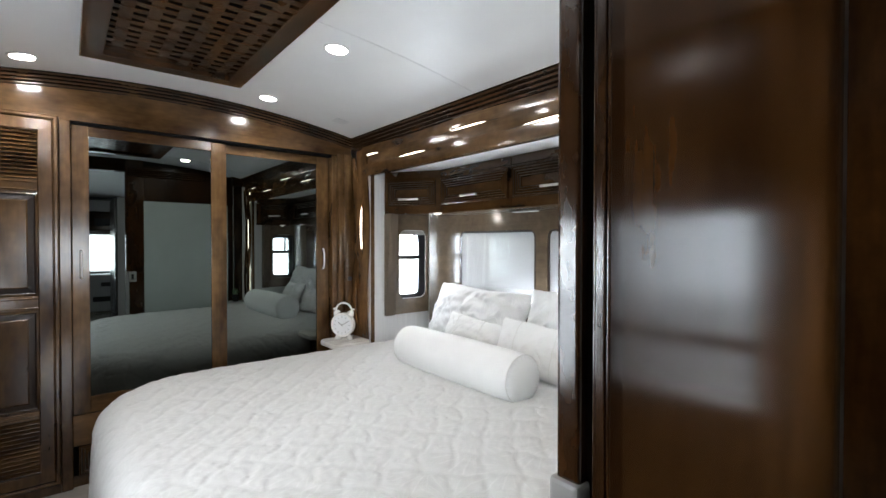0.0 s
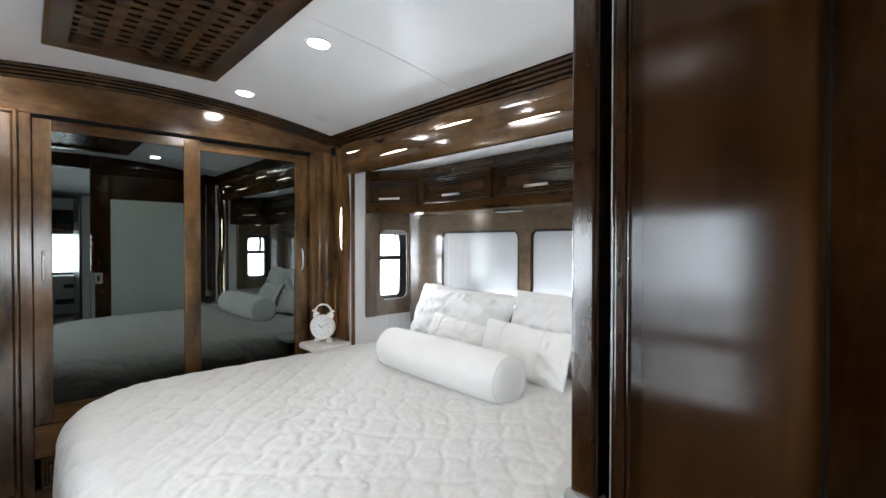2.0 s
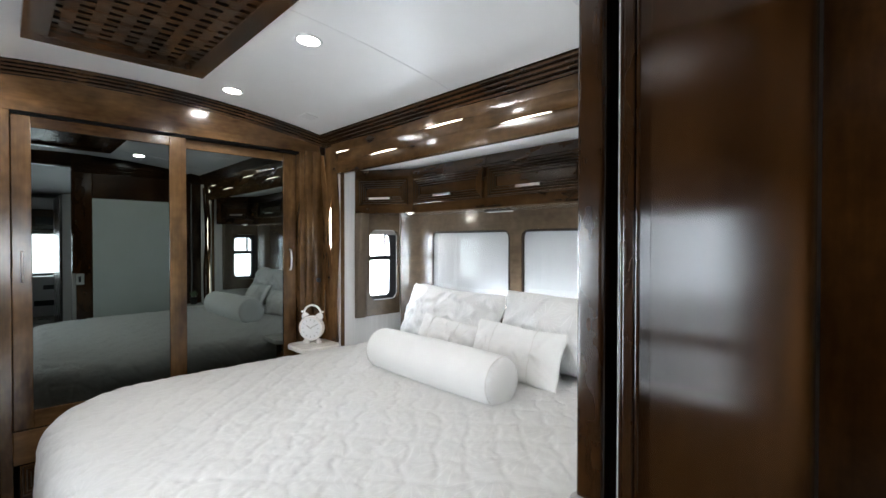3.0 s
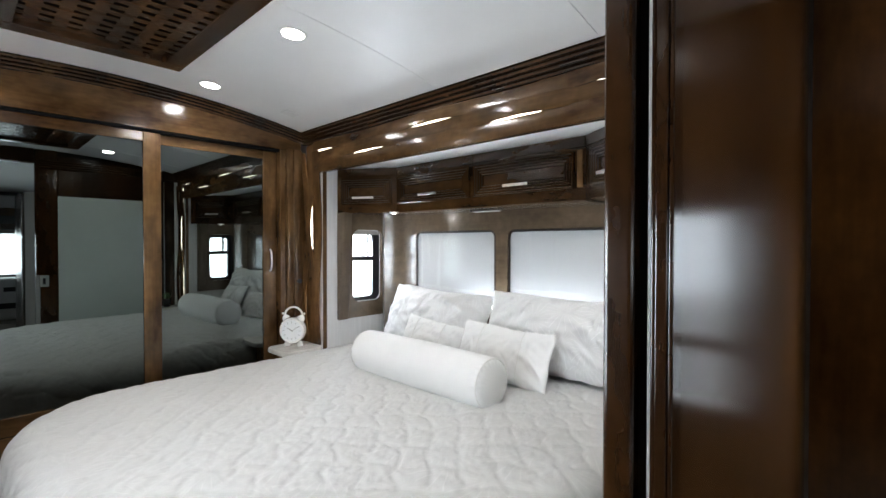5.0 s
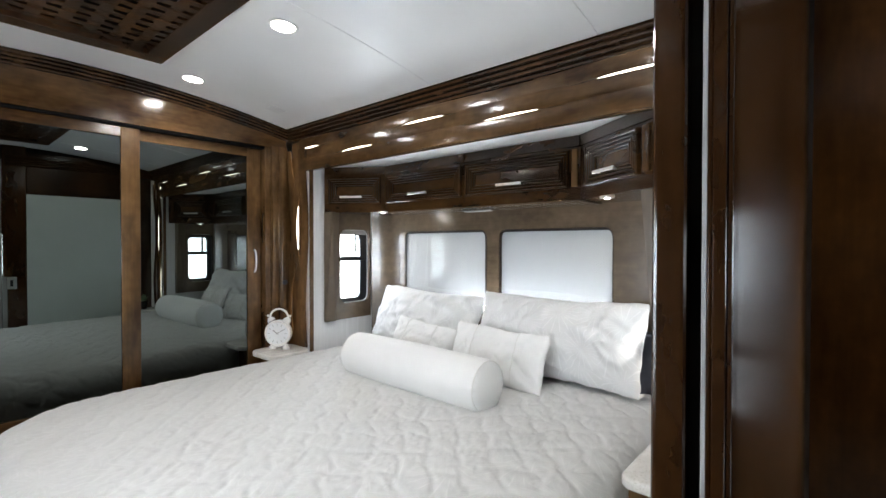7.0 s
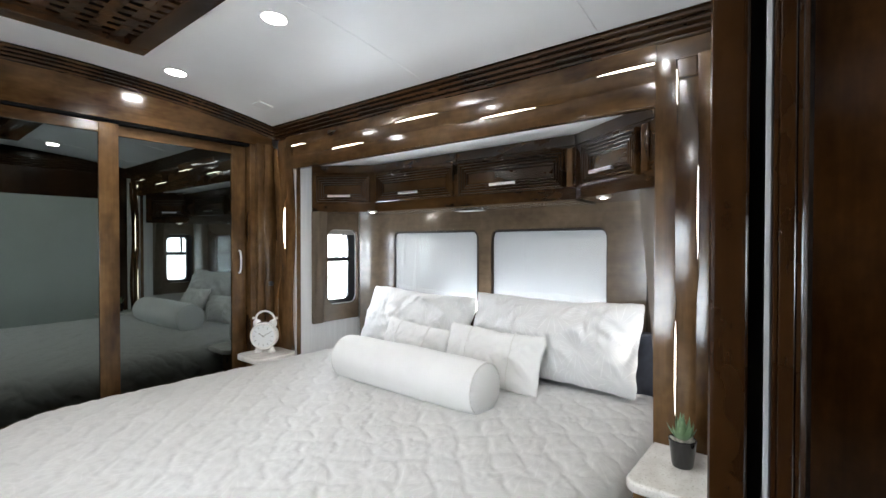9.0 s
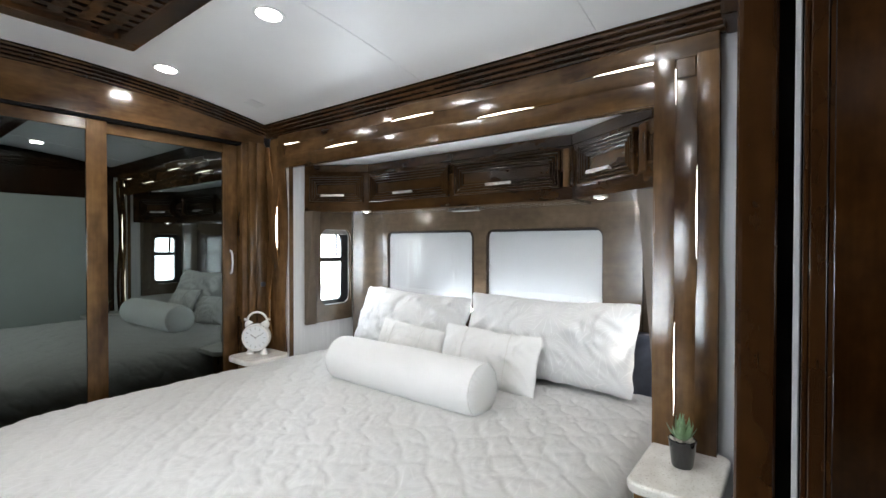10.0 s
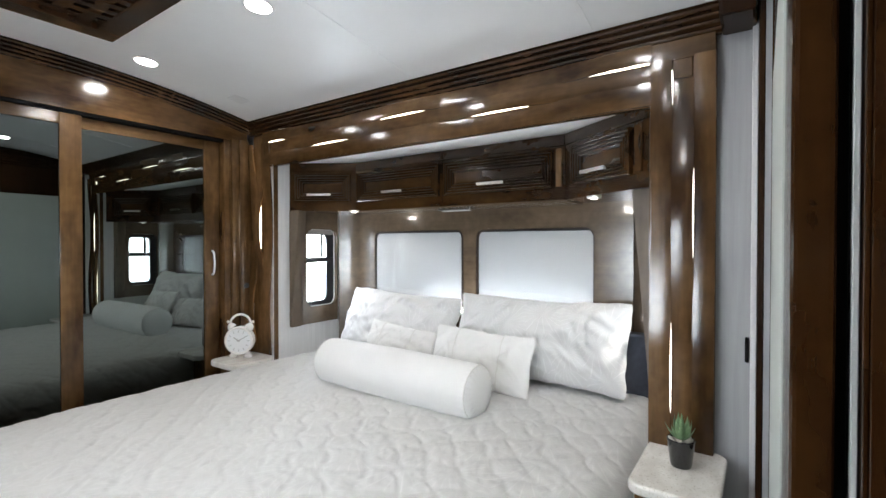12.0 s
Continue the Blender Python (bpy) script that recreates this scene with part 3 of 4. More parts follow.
for z0, z1 in ((1.087, 1.630), (0.477, 1.006)):
    part("raised_panel", moved(profiled(dx1 - dx0, z1 - z0, RAISED, (2, 3)), basis((dx0, WY, z0), (1, 0, 0), (0, 0, 1), (0, -1, 0))), WOOD_Z, door)
slat = None
for z0, z1 in ((1.700, 1.955), (0.145, 0.428)):
    # near-black sheet: the shade behind the slats put into colour
    part("louvre_shade", box(dx0, dx1, WY + 0.0015, WY + 0.0035, z0, z1), DULL_BLACK, door)
    n = int((z1 - z0) / 0.0205)
    for k in range(n):
        z = z0 + (k + 0.5) * (z1 - z0) / n
        if slat is None:
            b = box(dx0, dx1, -0.0125, 0.0125, -0.003, 0.003, 0.001)
            bmesh.ops.rotate(b, verts=b.verts, cent=(0, 0, 0), matrix=Matrix.Rotation(radians(35), 3, "X"))
            slat = part("slat", moved(b, Matrix.Translation((0, WY - 0.007, z))), WOOD_X, door)
            sz = z
        else:
            s = slat.copy()
            scene.collection.objects.link(s)
            s.location = (0, 0, z - sz)


# ---- bedhead: surround, coves, overhead cupboards ----
head = thing("bedhead_surround", (2.42, 1.885, 0.6), "glossy taupe wooden bedhead with two shaded windows", "headboard")
part("panel", holed([(0.944, 0.55), (2.752, 0.55), (2.752, 1.60), (0.944, 1.60)], [rounded(1.138, 1.862, 0.88, 1.456, 0.055), rounded(1.953, 2.707, 0.88, 1.456, 0.055)], basis((2.40, 0, 0), (0, -1, 0), (0, 0, 1), (-1, 0, 0)) @ Matrix.Diagonal((-1, 1, 1, 1)), 0.03), GREY_WOOD, head)
for yc, s, wide in ((2.776, 1, 0.220), (0.944, -1, 0.160)):
    plan = [(2.322 + 0.080 * q + 0.006 * math.sin(math.pi * q), wide - 0.112 * q) for q in (0, 0.2, 0.4, 0.6, 0.8, 1.0)]
    for k in range(1, 9):
        q = k / 8
        plan.append(((1 - q) ** 2 * 2.402 + 2 * q * (1 - q) * 2.426 + q * q * 2.428, (wide - 0.112) * (1 - q) ** 2 + 2 * q * (1 - q) * (wide - 0.146) - 0.030 * q * q))
    st = [((x, yc + s * d, 0.55), (1, 0, 0), (0, 0, 1)) for x, d in plan]
    part("cove", sweep([(0, 0.0), (0.012, 0.0), (0.012, 1.05), (0, 1.05)], st), GREY_WOOD, head, "curved taupe cove panel", True)
    yy = yc + s * (wide + 0.001)
    outer = [(1.925, 0.81), (2.313, 0.81), (2.313, 1.60), (1.94, 1.60)]
    pm = basis((0, yy, 0), (1, 0, 0), (0, 0, 1), (0, -1, 0))
    if s < 0:
        pm = Matrix.Translation((0, -0.024, 0)) @ pm
    part("side_panel", holed(outer, [rounded(2.03, 2.302, 0.925, 1.468, 0.055)], pm, 0.024), GREY_WOOD, head)
    yw = 3.019 if s > 0 else 0.751
    bm = bmesh.new()
    lo = [bm.verts.new((x, y, 0.805)) for x, y in ((1.902, yw), (1.99, yw), (1.99, yw - s * 0.026), (1.905, yw - s * 0.026))]
    hi = [bm.verts.new((x, y, 1.588)) for x, y in ((1.902, yw), (1.99, yw), (1.99, yw - s * 0.07), (1.905, yw - s * 0.095))]
    bm.faces.new(lo)
    bm.faces.new(hi)
    for k in range(4):
        bm.faces.new((lo[k], lo[(k + 1) % 4], hi[(k + 1) % 4], hi[k]))
    bmesh.ops.bevel(bm, geom=list(bm.edges), offset=0.004, segments=2, affect="EDGES")
    part("tapered_edge", bm, TAUPE_SATIN, head)

# added box, fills the dark area low beside the pillows
pad = thing("bedhead_dark_box", (2.36, 0.88, 0.5), "dark slate box added low beside the pillows", "pad")
part("cushion", box(2.30, 2.398, 0.785, 1.06, 0.50, 0.93, 0.02, 3), NAVY, pad)
for k, (ya, yb) in enumerate(((1.12, 1.87), (1.945, 2.72))):
    win = thing("bed_window", (2.45, ya, 0.88), "wide bedhead window with its pale shade drawn down", "window", "windows behind the pillows", "structure")
    part("window_frame", tube_ring(rounded(ya, yb, 0.865, 1.472, 0.055), rounded(ya + 0.022, yb - 0.022, 0.887, 1.452, 0.045), basis((2.436, 0, 0), (0, -1, 0), (0, 0, 1), (-1, 0, 0)) @ Matrix.Diagonal((-1, 1, 1, 1)), 0.04), BLACK, win)
    part("shade", box(2.424, 2.4255, ya + 0.002, yb - 0.002, 0.885, 1.475), SHADE, win, "pale grey roller shade")
    part("lip", tube_ring(rounded(ya + 0.014, yb - 0.004, 0.876, 1.460, 0.058), rounded(ya + 0.026, yb - 0.018, 0.888, 1.4475, 0.048), basis((2.408, 0, 0), (0, -1, 0), (0, 0, 1), (-1, 0, 0)) @ Matrix.Diagonal((-1, 1, 1, 1)), 0.012), GLAZE, win, "dark wooden lip")
    part("shade_bar", box(2.421, 2.429, ya + 0.004, yb - 0.004, 0.874, 0.889, 0.002), TRIMWHITE, win)
    part("valance", box(2.412, 2.43, ya + 0.004, yb - 0.004, 1.440, 1.475, 0.004), BLACK, win)
    g = part("pane", box(2.460, 2.464, ya + 0.01, yb - 0.01, 0.88, 1.46), GLASS, win)
    g.visible_shadow = False
    g = part("inner_pane", box(2.402, 2.405, ya + 0.006, yb - 0.006, 0.87, 1.47), GLASS, win, "clear inner glass")
    g.visible_shadow = False

# unseen strip and lamp, added for the white glow low on the shades
sill = thing("sill_glow_strip", (2.37, 1.9, 0.93), "unseen strip added behind the pillows for the glow on the shades", "light")
part("channel", box(2.345, 2.385, 1.10, 2.74, 0.93, 0.945, 0.002), TRIMWHITE, sill)
part("led_strip", box(2.352, 2.378, 1.12, 2.72, 0.944, 0.950), LED, sill, "warm white light strip")
lamp_area("sill_glow_lamp", look((2.375, 1.92, 0.956), (2.425, 1.92, 1.12)), 1.6, 0.02, 4.2, DAY)
part("bracket", box(2.384, 2.40, 1.10, 2.74, 0.88, 0.944), GREY_WOOD, sill)

for k, (yf, s) in enumerate(((3.0, 1), (0.77, -1))):
    win = thing("end_window", (2.17, yf, 0.92), "small black-framed sliding window with a white reveal", "window", "slide-out end windows", "structure")

    def pm(d):
        return basis((0, yf + s * d, 0), (1, 0, 0), (0, 0, 1), (0, -1, 0))
    part("reveal", tube_ring(rounded(2.022, 2.318, 0.912, 1.478, 0.06), rounded(2.032, 2.306, 0.927, 1.466, 0.052), pm(0.024) if s > 0 else pm(0.015), 0.012), TRIMWHITE, win, "white plastic reveal")
    part("window_frame", tube_ring(rounded(2.012, 2.322, 0.905, 1.482, 0.06), rounded(2.040, 2.250, 0.955, 1.430, 0.04), pm(0.046), 0.03), BLACK, win, "black aluminium frame")
    part("mid_rail", box(2.03, 2.29, yf + s * 0.040, yf + s * 0.058, 1.232, 1.268, 0.003), BLACK, win)
    part("sash", box(2.196, 2.214, yf + s * 0.042, yf + s * 0.056, 1.27, 1.44, 0.003), BLACK, win)
    part("latch", box(2.10, 2.16, yf + s * 0.030, yf + s * 0.044, 1.262, 1.274, 0.003), CHROME, win)
    part("shade_cassette", box(2.02, 2.31, yf + s * 0.030, yf + s * 0.06, 1.432, 1.474, 0.008, 2), GREYCAP, win)
    for z0, z1 in ((0.94, 1.235), (1.265, 1.44)):
        g = part("pane", box(2.02, 2.31, yf + s * 0.052, yf + s * 0.055, z0, z1), GLASS, win)
        g.visible_shadow = False


def overhead(name_pts, label, doors, flute=None):
    """A cupboard between two plan points of its face, back to the wall; doors as (start, end) along it."""
    (xa, ya), (xb, yb) = name_pts
    u = Vector((xb - xa, yb - ya, 0))
    L = u.length
    u.normalize()
    n = Vector((u.y, -u.x, 0))
    if n.x > 0:
        n = -n
    zb, zt = 1.585, 1.903
    c = thing("overhead_cupboard", ((xa + xb) / 2, (ya + yb) / 2, zb), label, "cupboard", "cupboards over the bed")
    bm = bmesh.new()
    back_pts = [(2.47, yb), (2.47, ya)]
    plan = [(xa, ya), (xb, yb)] + back_pts
    lo = [bm.verts.new((x, y, zb)) for x, y in plan]
    hi = [bm.verts.new((x, y, zt)) for x, y in plan]
    bm.faces.new(lo)
    bm.faces.new(hi[::-1])
    for k in range(4):
        bm.faces.new((lo[k], lo[(k + 1) % 4], hi[(k + 1) % 4], hi[k]))
    part("body", bm, OVERHEAD, c)
    m0 = basis(Vector((xa, ya, zb)), u, (0, 0, 1), n)
    for a, b in doors:
        d = part("door", moved(profiled(b - a, 0.186, DOOR_RINGS, GLAZED), m0 @ Matrix.Translation((a, 0.058, 0.001))), OVERHEAD, c, "walnut door with stepped mouldings")
        bar_handle(min(0.16, (b - a) * 0.42), m0 @ Matrix.Translation(((a + b) / 2 + 0.015, 0.058 + 0.047, 0.016)), d)
    part("top_rail", moved(box(0.002, L - 0.002, 0.262, 0.317, 0.0, 0.006, 0.002), m0), OVERHEAD, c)
    if flute:
        part("flute", moved(box(flute[0], flute[1], 0.062, 0.25, 0.001, 0.012, 0.006, 3), m0), WOOD_Z, c)
    return c


overhead(((2.14, 2.635), (1.905, 3.015)), "angled walnut corner cupboard above the end window", [(0.030, 0.415)])
overhead(((2.14, 1.932), (2.14, 2.633)), "walnut overhead cupboard with stepped mouldings", [(0.018, 0.672)])
overhead(((2.14, 1.205), (2.14, 1.930)), "long walnut overhead cupboard with a nickel bar handle", [(0.057, 0.707)], (0.012, 0.044))
overhead(((1.835, 0.765), (2.138, 1.203)), "angled walnut corner cupboard beside the woven post", [(0.085, 0.462)], (0.03, 0.07))
setting("slide_soffit", box(2.13, 2.47, 1.2, 2.64, 1.576, 1.583), GREY_WOOD, "taupe underside of the overhead cupboards", "trim")

# lights under the cupboards
for x, y in ((2.09, 2.60), (2.06, 1.04)):
    u = thing("puck_light", (x, y, 1.575), "small round nickel puck light under a cupboard", "light", "puck lights")
    part("housing", lathe([(0.030, 0), (0.032, 0.004), (0.032, 0.010)], pose(x, y, 1.5745), 20), CHROME, u)
    part("lens", lathe([(0.012, 0), (0.013, 0.003)], pose(x, y, 1.5712), 20), PUCK, u, "glowing lens")
    lamp_area("puck_lamp", look((x, y, 1.567), (x + 0.12, y + (0.02 if y > 2 else 0.0), 1.0)), 0.03, 0.03, 0.45, (1.0, 0.93, 0.82), "DISK")
bar = thing("reading_light", (2.26, 1.90, 1.57), "slim grey reading light under the cupboards", "light")
part("housing", box(2.19, 2.25, 1.78, 2.0, 1.562, 1.577, 0.004, 2), STEEL, bar)
part("lens", box(2.20, 2.24, 1.80, 1.98, 1.559, 1.563), GREYCAP, bar)


# ---- ceiling fittings ----
def downlight(x, y):
    z = ceil_z(x)
    tilt = -math.degrees(math.atan(0.166 * (x - 0.5)))
    m = pose(x, y, z, 0, -tilt, 0) @ pose(0, 0, 0, 180)
    d = thing("downlight", (x, y, z), "round recessed white ceiling downlight, lit", "light", "ceiling downlights")
    part("trim_ring", lathe([(0.052, -0.001), (0.062, 0.001), (0.060, 0.005), (0.050, 0.006), (0.046, 0.003)], m, 32, False), TRIMWHITE, d, "", True)
    part("diffuser", lathe([(0.001, 0.0045), (0.047, 0.004)], m, 32, False), LAMP, d, "glowing white diffuser")
    lamp_area("downlight_lamp", pose(x, y, z - 0.012), 0.09, 0.09, 2.5 if y > 0 else 2.2, WARM, "DISK")


for x, y in DOWNLIGHTS:
    downlight(x, y)

sensor = thing("ceiling_sensor", (1.49, 2.93, ceil_z(1.49)), "small square white sensor cover on the ceiling", "sensor")
part("cover", moved(box(-0.045, 0.045, -0.045, 0.045, -0.005, 0.004, 0.002, 2), pose(1.49, 2.93, ceil_z(1.49) , 0, 9.3, 0)), TRIMWHITE, sensor)

# woven ceiling panel
gx0, gx1, gy0, gy1, gz = 0.066, 0.755, 1.15, 2.645, 2.205
grille = thing("ceiling_lattice", ((gx0 + gx1) / 2, (gy0 + gy1) / 2, gz), "hanging walnut panel of woven strips in a wide frame", "ceiling panel")
part("rail", box(gx0, gx1, gy1 - 0.085, gy1, gz, gz + 0.045, 0.004, 2), LATTICE, grille)
part("rail", box(gx0, gx1, gy0, gy0 + 0.085, gz, gz + 0.045, 0.004, 2), LATTICE, grille)
part("stile", box(gx0, gx0 + 0.085, gy0 + 0.085, gy1 - 0.085, gz + 0.0005, gz + 0.045, 0.004, 2), LATTICE, grille)
part("stile", box(gx1 - 0.085, gx1, gy0 + 0.085, gy1 - 0.085, gz + 0.0005, gz + 0.045, 0.004, 2), LATTICE, grille)
# near-black sheet: shade inside the lattice's holes put into its colour
part("backing", box(gx0 + 0.03, gx1 - 0.03, gy0 + 0.03, gy1 - 0.03, gz + 0.046, gz + 0.072), DULL_BLACK, grille)
nx, ny = 6, 22
px, py = (gx1 - gx0 - 0.17) / nx, (gy1 - gy0 - 0.17) / ny
for i in range(nx):
    xc = gx0 + 0.085 + (i + 0.5) * px
    part("strip", ribbon((xc - 0.022, gy0 + 0.08, gz + 0.022), (0, 1, 0), (1, 0, 0), (0, 0, -1), gy1 - gy0 - 0.16, 0.044, 0.002, (lambda s, i=i: 0.0013 * math.cos(math.pi * (s / py - 0.5 + i))), 132, 2, 0.0), LATTICE, grille)
for j in range(ny):
    yc = gy0 + 0.085 + (j + 0.5) * py
    part("strip", ribbon((gx0 + 0.08, yc - 0.0165, gz + 0.022), (1, 0, 0), (0, 1, 0), (0, 0, -1), gx1 - gx0 - 0.16, 0.033, 0.002, (lambda s, j=j: -0.0013 * math.cos(math.pi * (s / px - 0.5 + j))), 36, 2, 0.0), LATTICE, grille)
part("led_strip", box(gx1 - 0.028, gx1 - 0.018, gy0 + 0.05, gy1 - 0.05, gz + 0.047, gz + 0.050), LED, grille, "warm light above the frame")
part("led_strip", box(gx0 + 0.040, gx0 + 0.044, gy0 + 0.05, gy1 - 0.30, gz + 0.047, gz + 0.050), LED, grille, "warm light above the frame")

# ---- bed ----
bed = thing("bed", (1.3, 1.885, 0), "wide bed under an ivory quilted coverlet", "bed")
part("base", box(0.30, 2.42, 0.95, 2.82, 0.0, 0.26, 0.01), WOOD_X, bed)
part("mattress", box(0.24, 2.40, 0.88, 2.89, 0.26, 0.60, 0.06, 3), PLAINLINEN, bed)
TOP, ROLL = 0.640, 0.125
RX0, RX1, RY0, RY1, RC = 0.235, 3.2, 0.875, 2.885, 0.30


def drape(s, t):
    """Where the flat cloth point (s, t) comes to lie over the mattress."""
    qx, qy = max(RX0 + RC - s, s - (RX1 - RC), 0.0), max(RY0 + RC - t, t - (RY1 - RC), 0.0)
    sx, sy = (-1 if s < 1.3 else 1), (-1 if t < 1.885 else 1)
    rr = math.hypot(qx, qy)
    d = rr - RC
    if rr > 1e-9:
        nxx, nyy = sx * qx / rr, sy * qy / rr
    else:
        nxx, nyy = 0.0, 0.0
    sag = 0.012 * noise.noise((s * 1.7, t * 1.7, 3.0)) - 0.020 * max(0.0, 1.0 - min(s - RX0, 0.5) / 0.5) - 0.012 * max(0.0, (abs(t - 1.885) - 0.7) / 0.4)
    if d <= 0:
        return Vector((s, t, TOP + sag)), Vector((0, 0, 1))
    bx, by = s - nxx * d, t - nyy * d
    a = min(d / ROLL, math.pi / 2)
    down = max(0.0, d - ROLL * math.pi / 2)
    wob = 0.020 * noise.noise((bx * 3.0, by * 3.0, 7.0)) * min(1.0, down * 3)
    out = ROLL * math.sin(a) + wob + 0.04 * down
    return Vector((bx + nxx * out, by + nyy * out, TOP + sag - ROLL * (1 - math.cos(a)) - down)), Vector((nxx * math.sin(a), nyy * math.sin(a), math.cos(a)))


def quilt_height(s, t):
    """Puffed, scalloped quilting between lines of stitches."""
    wx = s + 0.030 * noise.noise((s * 4, t * 4, 0.0)) + 0.010 * noise.noise((s * 15, t * 15, 4.0)) + 0.010 * math.sin(t * 46)
    wy = t + 0.030 * noise.noise((s * 4, t * 4, 9.0)) + 0.010 * noise.noise((s * 15, t * 15, 6.0)) + 0.010 * math.sin(s * 46)
    u, v = (wx + wy) / 0.205, (wx - wy) / 0.150
    p = abs(math.sin(math.pi * u)) * abs(math.sin(math.pi * v))
    q = min(1.0, p * 1.7) ** 0.45
    near = noise.voronoi((wx * 11.0, wy * 11.0, 0.3))[0]
    c = min(1.0, (near[1] - near[0]) * 2.2) ** 0.5
    wr = (0.5 - abs(noise.noise((s * 24, t * 32, 2.0)))) * 0.0050 + (0.5 - abs(noise.noise((s * 50, t * 42, 5.0)))) * 0.0036
    return 0.0092 * q + 0.0016 * c + 1.5 * wr * (1.0 - 0.45 * q)


bm = bmesh.new()
step = 0.0078
s0, s1, t0, t1 = RX0 - 0.62, 2.40, RY0 - 0.62, RY1 + 0.62
ns, ntt = int((s1 - s0) / step), int((t1 - t0) / step)
rows = []
for i in range(ns + 1):
    s = s0 + (s1 - s0) * i / ns
    row = []
    for j in range(ntt + 1):
        t = t0 + (t1 - t0) * j / ntt
        p, n = drape(s, t)
        row.append(bm.verts.new(p + n * quilt_height(s, t)))
    rows.append(row)
for a, b in zip(rows, rows[1:]):
    for j in range(ntt):
        if a[j].co.z > 0.06 or b[j + 1].co.z > 0.06:
            bm.faces.new((a[j], b[j], b[j + 1], a[j + 1]))
part("coverlet", bm, QUILT, bed, "ivory quilted coverlet with scalloped stitching", True)


def outline(a, b, seed):
    """How a pillow's rim draws in along its sides and rounds at its corners."""
    corner = 0.030 * (a * a * b * b) ** 3
    pa = 1 - 0.045 * (1 - b * b) - corner - 0.035 * noise.noise((b * 2.6, seed, 1.0 if a > 0 else 3.0)) * abs(a)
    pb = 1 - 0.095 * (1 - a * a) - corner - (0.050 * noise.noise((a * 2.6, seed, 5.0 if b > 0 else 8.0)) + 0.030 * noise.noise((a * 7.5, seed, 2.0))) * abs(b)
    return pa, pb


def pillow(name, label, o, u, v, w, h, thick, seed, mat, wrinkle=0.01, band=False, group="pillows on the bed"):
    """A stuffed pillow: o is the middle of its lower edge, u along it, v up its face."""
    o, u, v = Vector(o), Vector(u).normalized(), Vector(v).normalized()
    n = u.cross(v).normalized()
    if n.x > 0:
        n = -n
    p = thing(name, o, label, "pillow", group)
    rc = random.Random(int(seed * 10))
    creases = [(rc.uniform(-0.9, 0.9), rc.uniform(-0.7, 0.9), rc.uniform(0.9, 2.3), rc.uniform(0.25, 0.6), rc.uniform(0.035, 0.075), rc.uniform(-1.0, 0.5)) for q in range(26)]

    def folds(a, b):
        """Soft folds that run mostly up and down the pillow's face."""
        d = 0.0
        for ca, cb, an, ll, ww, dep in creases:
            x, y = (a - ca) * w / h, b - cb
            along, across = x * math.cos(an) + y * math.sin(an), -x * math.sin(an) + y * math.cos(an) + 0.12 * math.sin(3 * y + ca * 9)
            d += dep * math.exp(-(across / ww) ** 2 - (along / ll) ** 2)
        return d
    for tag, sgn in (("front", 1), ("back", -1)):
        bm = bmesh.new()
        N, M = 88, 60
        rows = []
        for i in range(N + 1):
            a = 2 * i / N - 1
            row = []
            for j in range(M + 1):
                b = 2 * j / M - 1
                pinch_a, pinch_b = outline(a, b, seed)
                body = max(0.0, (1 - abs(a) ** 2.4) * (1 - abs(b) ** 2.4)) ** 0.46
                rad = noise.noise((a * 1.6 + seed, b * 3.5 + 2.5 * a * a, sgn * 3.0))
                fold = abs(noise.noise((a * 3.2 + 0.9 * b + seed, b * 1.3, 8.0 * sgn))) + 0.45 * abs(noise.noise((a * 8.0 + 2.2 * b * b + seed, b * 2.6, 5.0 * sgn)))
                z = thick / 2 * body + wrinkle * (rad * 0.8 - fold * 1.3 + 0.55 * folds(a, b)) * min(1.0, body * 1.6)
                row.append(bm.verts.new(o + u * (a * pinch_a * w / 2) + v * (h / 2 + b * pinch_b * h / 2) + n * (sgn * max(z, 0.0015))))
            rows.append(row)
        for r, q in zip(rows, rows[1:]):
            for j in range(M):
                bm.faces.new((r[j], r[j + 1], q[j + 1], q[j]))
        part(tag, bm, mat, p, "", True)
    edge = []
    for k in range(121):
        f = k / 120 * 4
        side = int(f) % 4
        e = 2 * (f - int(f)) - 1
        a, b = ((e, -1), (1, e), (-e, 1), (-1, -e))[side]
        pa, pb = outline(a, b, seed)
        edge.append(o + u * (a * pa * w / 2) + v * (h / 2 + b * pb * h / 2))
    part("piping", pipe(edge, 0.0035 if band else 0.002, 6), GREYLINEN if band else mat, p, "", True)
    if band:
        for a in (-0.45, 0.45):
            pts = []
            for j in range(25):
                b = 2 * j / 24 * 0.97 - 0.97
                body = max(0.0, (1 - abs(a) ** 2.4) * (1 - abs(b) ** 2.4)) ** 0.46
                rad = noise.noise((a * 1.6 + seed, b * 3.5 + 2.5 * a * a, 3.0))
                fold = abs(noise.noise((a * 3.2 + 0.9 * b + seed, b * 1.3, 8.0))) + 0.45 * abs(noise.noise((a * 8.0 + 2.2 * b * b + seed, b * 2.6, 5.0)))
                z = thick / 2 * body + wrinkle * (rad * 0.8 - fold * 1.3 + 0.55 * folds(a, b)) * min(1.0, body * 1.6)
                pts.append(o + u * (a * w / 2) + v * (h / 2 + b * h / 2 * 0.97) + n * (z + 0.001))
            part("seam_cord", pipe(pts, 0.0025, 6), GREYLINEN, p)
    return p


